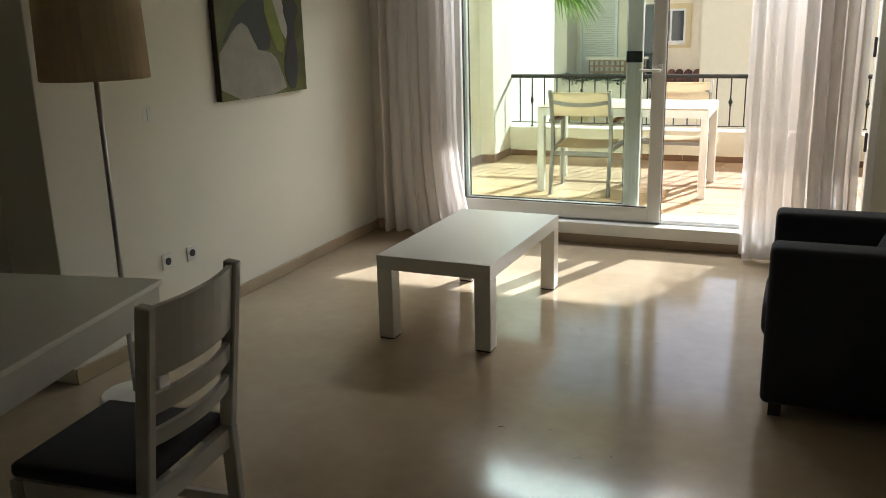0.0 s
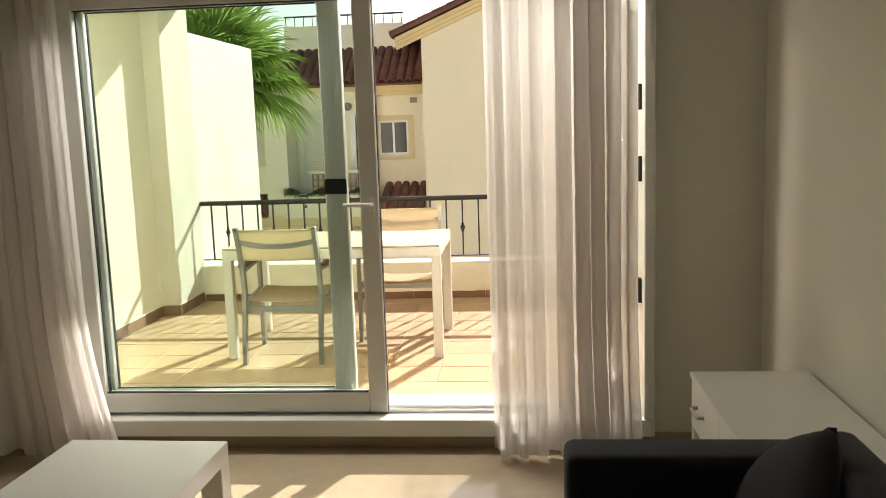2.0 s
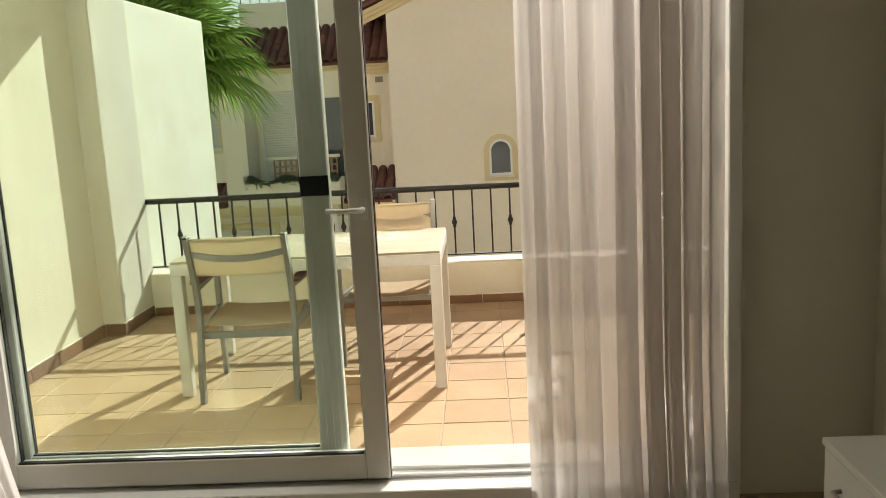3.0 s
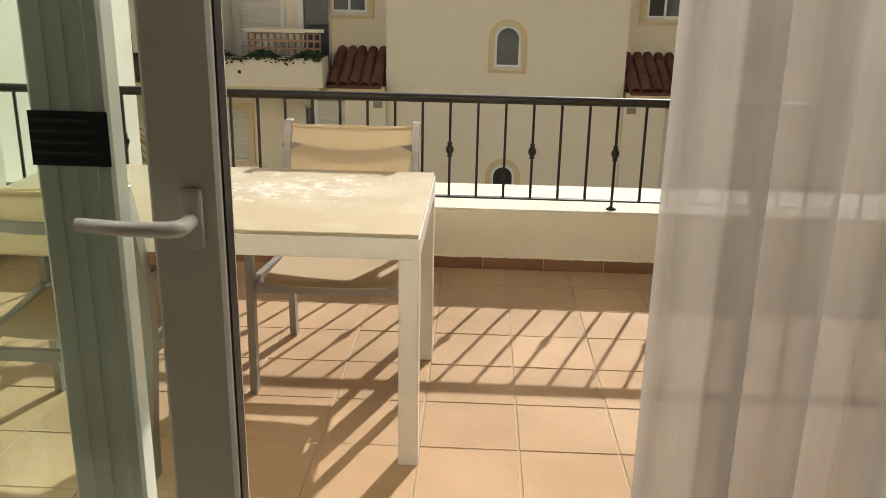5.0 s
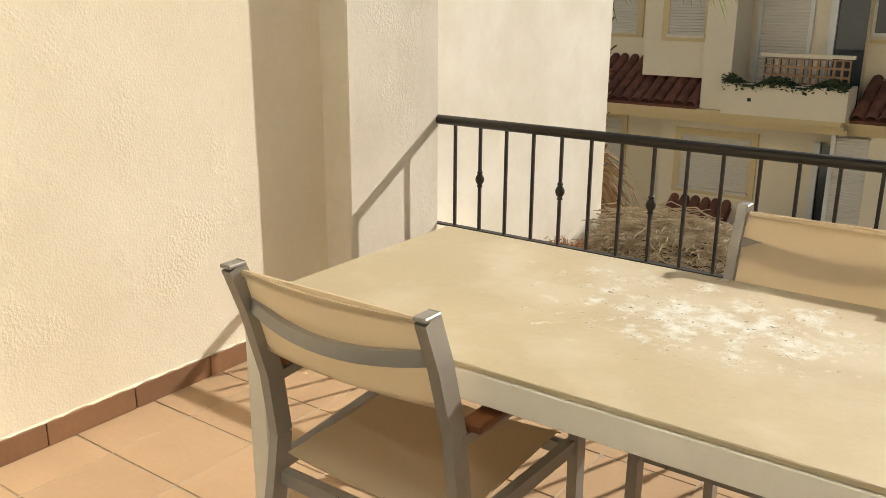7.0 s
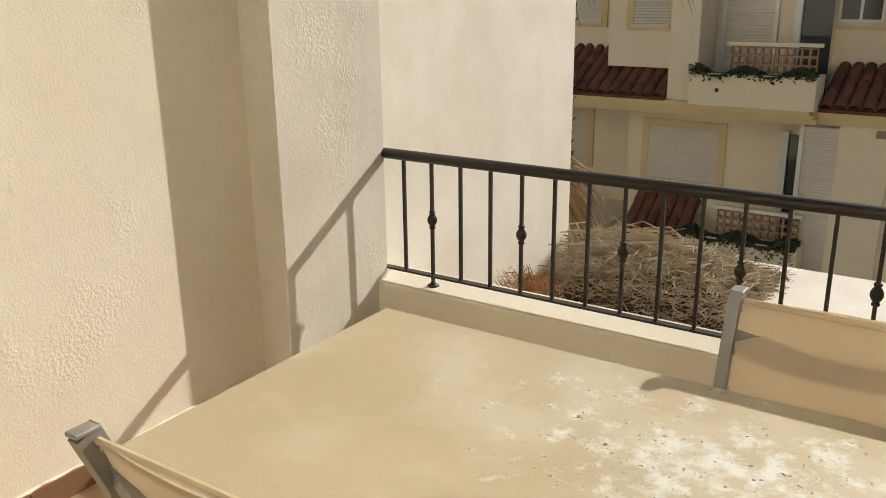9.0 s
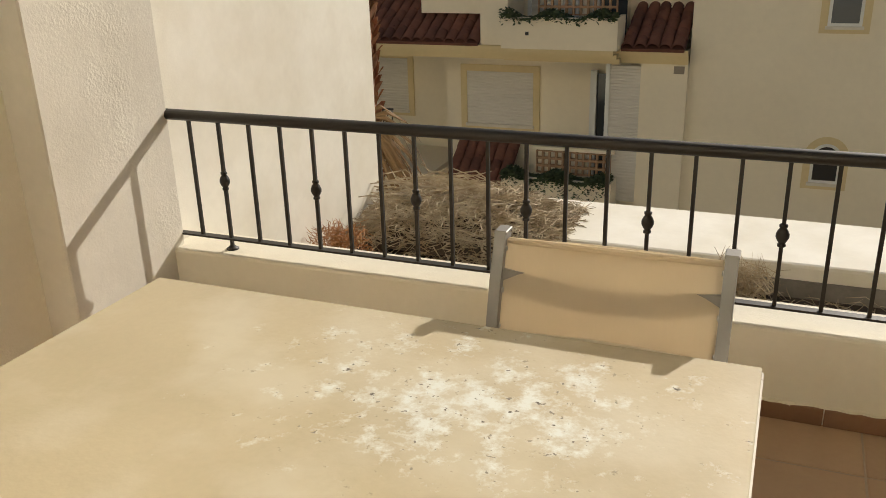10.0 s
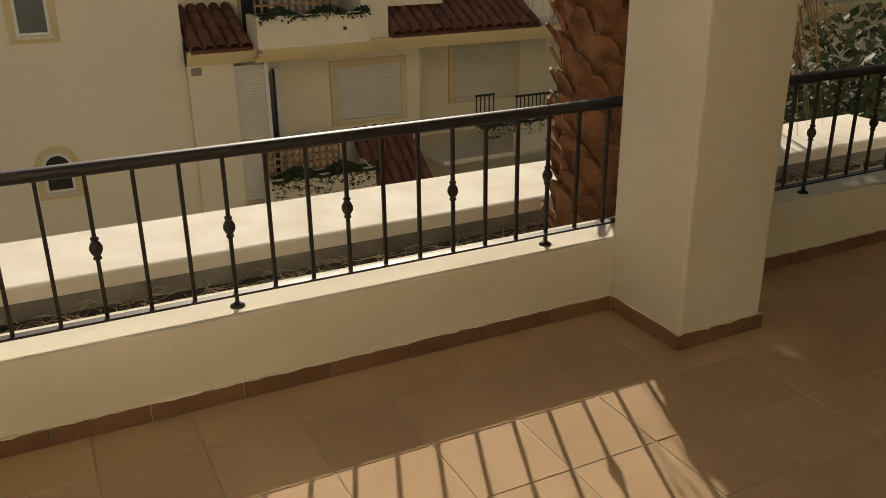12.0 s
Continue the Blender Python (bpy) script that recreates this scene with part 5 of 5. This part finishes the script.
    B("shutter_frame", 5.45, 5.52, FY + 0.84, FY + 0.91, -0.40, 2.06, M_PVC)
    B("pier", 5.62, 6.15, FY - 0.1, FY + 1.2, -0.52, 2.40, M_FACADE)
    B("wall", 5.75, 27.0, FY + 1.2, FY + 6.0, -0.52, 2.40, M_FACADE)
    window(X(2.86), X(3.60), FY + 1.18, 0.84, 1.68)
    B("bay", 6.17, 7.50, FY + 0.30, FY + 1.19, 0.0, 2.40, M_FACADE, "cream rendered bay over the lean-to roof")
    window(X(6.32), X(7.02), FY + 0.30, 0.80, 1.85, "roller")
    window(X(8.05), X(9.2), FY + 1.18, 0.80, 1.85, "roller")
    B("vent", 2.62, 2.80, FY + 1.185, FY + 1.21, 2.10, 2.23, M_METER, "small grey vent box")
    bm = bmesh.new()
    lathe(bm, [(0.10, 0.0), (0.10, 0.05), (0.06, 0.09)], n=14)
    bm.transform(pose(X(4.3), FY + 0.90, 2.05, 90, 0, 0))
    part("outdoor_lamp", bm, M_METER, house, "round grey bulkhead lamp", smooth=True)
    # eaves and the roofs above
    for k, (za, zb, out) in enumerate(((2.48, 2.58, 0.35), (2.40, 2.48, 0.25), (2.30, 2.40, 0.14))):
        B("cornice", 2.36, 27.0, FY + 1.2 - out, FY + 1.5, za, zb, M_TRIM)
    tiled_roof(house, X(2.45), X(7.4), FY + 0.82, 2.58, FY + 2.5, 3.55)
    tiled_roof(house, X(2.42), X(3.50), FY - 0.22, -0.50, FY + 1.19, 0.06)
    tiled_roof(house, X(6.17), X(9.5), FY - 0.22, -0.48, FY + 1.19, 0.22)
    tiled_roof(house, X(5.66), X(6.95), FY - 0.6, -3.62, FY + 0.9, -2.56)
    B("parapet", 3.05, 6.2, FY + 2.4, FY + 2.7, 2.6, 4.18, M_FACADE)
    B("parapet", 3.05, 3.3, FY + 2.7, FY + 6.0, 2.6, 4.18, M_FACADE)
    B("roof_rail", 3.05, 6.2, FY + 2.52, FY + 2.56, 4.42, 4.46, M_IRON)
    for k in range(14):
        xk = 3.1 + k * 0.235
        B("roof_baluster", xk, xk + 0.02, FY + 2.53, FY + 2.55, 4.18, 4.42, M_IRON)
    B("flat_roof", 2.36, 27.0, FY + 2.7, FY + 6.0, 2.4, 2.6, M_FACADE)


flank(-1)
flank(1)
data = leaves_blob(26000, 8.0, 20.0, 13.5, 15.5, -2.6, 0.5, 17)
me = bpy.data.meshes.new("hedge")
me.from_pydata([tuple(v) for v in data[0]], [], data[1])
me.materials.append(M_HEDGE)
tagged(new("hedge", me), "dark green shrubs beyond the planter wall", "shrub", kind="stuff")
solid("hedge_bank", box_bm(8.0, 20.0, 13.6, 15.4, -6.3, -2.2), M_SOIL, "raised bed under the shrubs", "planter", "structure")


# ---- terrace tiles ----
def floor_tiles():
    pitch_x, pitch_y, gap, lift = 0.32, 0.31, 0.006, 0.006
    bm = bmesh.new()
    box(bm, -pitch_x / 2 + gap / 2, pitch_x / 2 - gap / 2, -pitch_y / 2 + gap / 2, pitch_y / 2 - gap / 2, -lift, 0.0, bevel=0.0025)
    me = link_mesh("floor_tile", bm, M_TILE)
    rnd = random.Random(2)
    holder = thing("terrace_floor", "square terracotta tiles with pale worn joints", "floor", pose(0, 0, FLOOR_B), kind="structure")
    x = -0.31 - pitch_x / 2 - 8 * pitch_x
    while x < 6.1:
        y = 7.30 - pitch_y / 2 - 3 * pitch_y
        while y < 9.05:
            inside_pillar = 1.9 < x < 2.05 and 8.8 < y < 9.2
            if x - pitch_x / 2 > -3.2 and not inside_pillar:
                o = new("floor_tile", me)
                o.parent = holder
                o.matrix_basis = pose(x, y, rnd.uniform(-0.0008, 0.0008), rnd.uniform(-0.06, 0.06), rnd.uniform(-0.06, 0.06), 0)
            y += pitch_y
        x += pitch_x


floor_tiles()


def skirting_tiles(name, p0, p1, height, thick, label, normal):
    """A row of skirting tiles from p0 to p1, standing out along normal."""
    p0, p1 = Vector(p0), Vector(p1)
    n = max(1, round((p1 - p0).length / 0.32))
    holder = thing(name, label, "skirting", pose(0, 0, FLOOR_B), kind="structure")
    d = (p1 - p0) / n
    nv = Vector(normal)
    for k in range(n):
        a, b = p0 + d * k + d.normalized() * 0.002, p0 + d * (k + 1) - d.normalized() * 0.002
        bm = bmesh.new()
        q = b + nv * thick
        box(bm, min(a.x, q.x), max(a.x, q.x), min(a.y, q.y), max(a.y, q.y), 0.001, height, bevel=0.002)
        part("skirting_tile", bm, M_SKIRT, holder)
    # crumbling bead of mortar and paint over the tiles
    bm = bmesh.new()
    rnd = random.Random(len(name))
    steps = max(2, int((p1 - p0).length / 0.035))
    top = []
    for k in range(steps + 1):
        c = p0.lerp(p1, k / steps) + nv * 0.0005
        w = thick * rnd.uniform(0.15, 1.05)
        low = height - rnd.uniform(0.0, 0.006) * (rnd.random() < 0.4)
        q = c + nv * w
        top.append([bm.verts.new((c.x, c.y, height + rnd.uniform(0.003, 0.007))), bm.verts.new((q.x, q.y, height + rnd.uniform(0.001, 0.005))), bm.verts.new((q.x, q.y, low)), bm.verts.new((c.x, c.y, low))])
    for a, b in zip(top, top[1:]):
        for i in range(4):
            bm.faces.new((a[i], a[(i + 1) % 4], b[(i + 1) % 4], b[i]))
    bmesh.ops.recalc_face_normals(bm, faces=bm.faces[:])
    part("mortar_bead", bm, M_RENDER, holder, "uneven bead of paint and mortar")


skirting_tiles("skirting_west", (-3.08, 6.2), (-3.08, 8.54), 0.085, 0.012, "terracotta skirting tiles along the side wall", (1, 0))
skirting_tiles("skirting_pilaster", (-3.068, 8.55), (-2.934, 8.55), 0.085, 0.012, "terracotta skirting tiles on the pilaster", (0, -1))
skirting_tiles("skirting_pilaster_side", (-2.934, 8.54), (-2.934, 9.09), 0.085, 0.012, "terracotta skirting tiles on the pilaster", (1, 0))
skirting_tiles("skirting_parapet", (-2.92, 9.105), (1.755, 9.105), 0.062, 0.014, "dark terracotta skirting tiles under the parapet", (0, -1))
skirting_tiles("skirting_parapet_east", (2.185, 9.105), (6.19, 9.105), 0.062, 0.014, "dark terracotta skirting tiles under the parapet", (0, -1))
skirting_tiles("skirting_pillar", (1.753, 8.68), (2.187, 8.68), 0.062, 0.012, "terracotta skirting tiles round the pillar", (0, -1))
skirting_tiles("skirting_pillar_west", (1.765, 8.68), (1.765, 9.09), 0.062, 0.012, "terracotta skirting tiles round the pillar", (-1, 0))
skirting_tiles("skirting_pillar_east", (2.175, 8.68), (2.175, 9.09), 0.062, 0.012, "terracotta skirting tiles round the pillar", (1, 0))
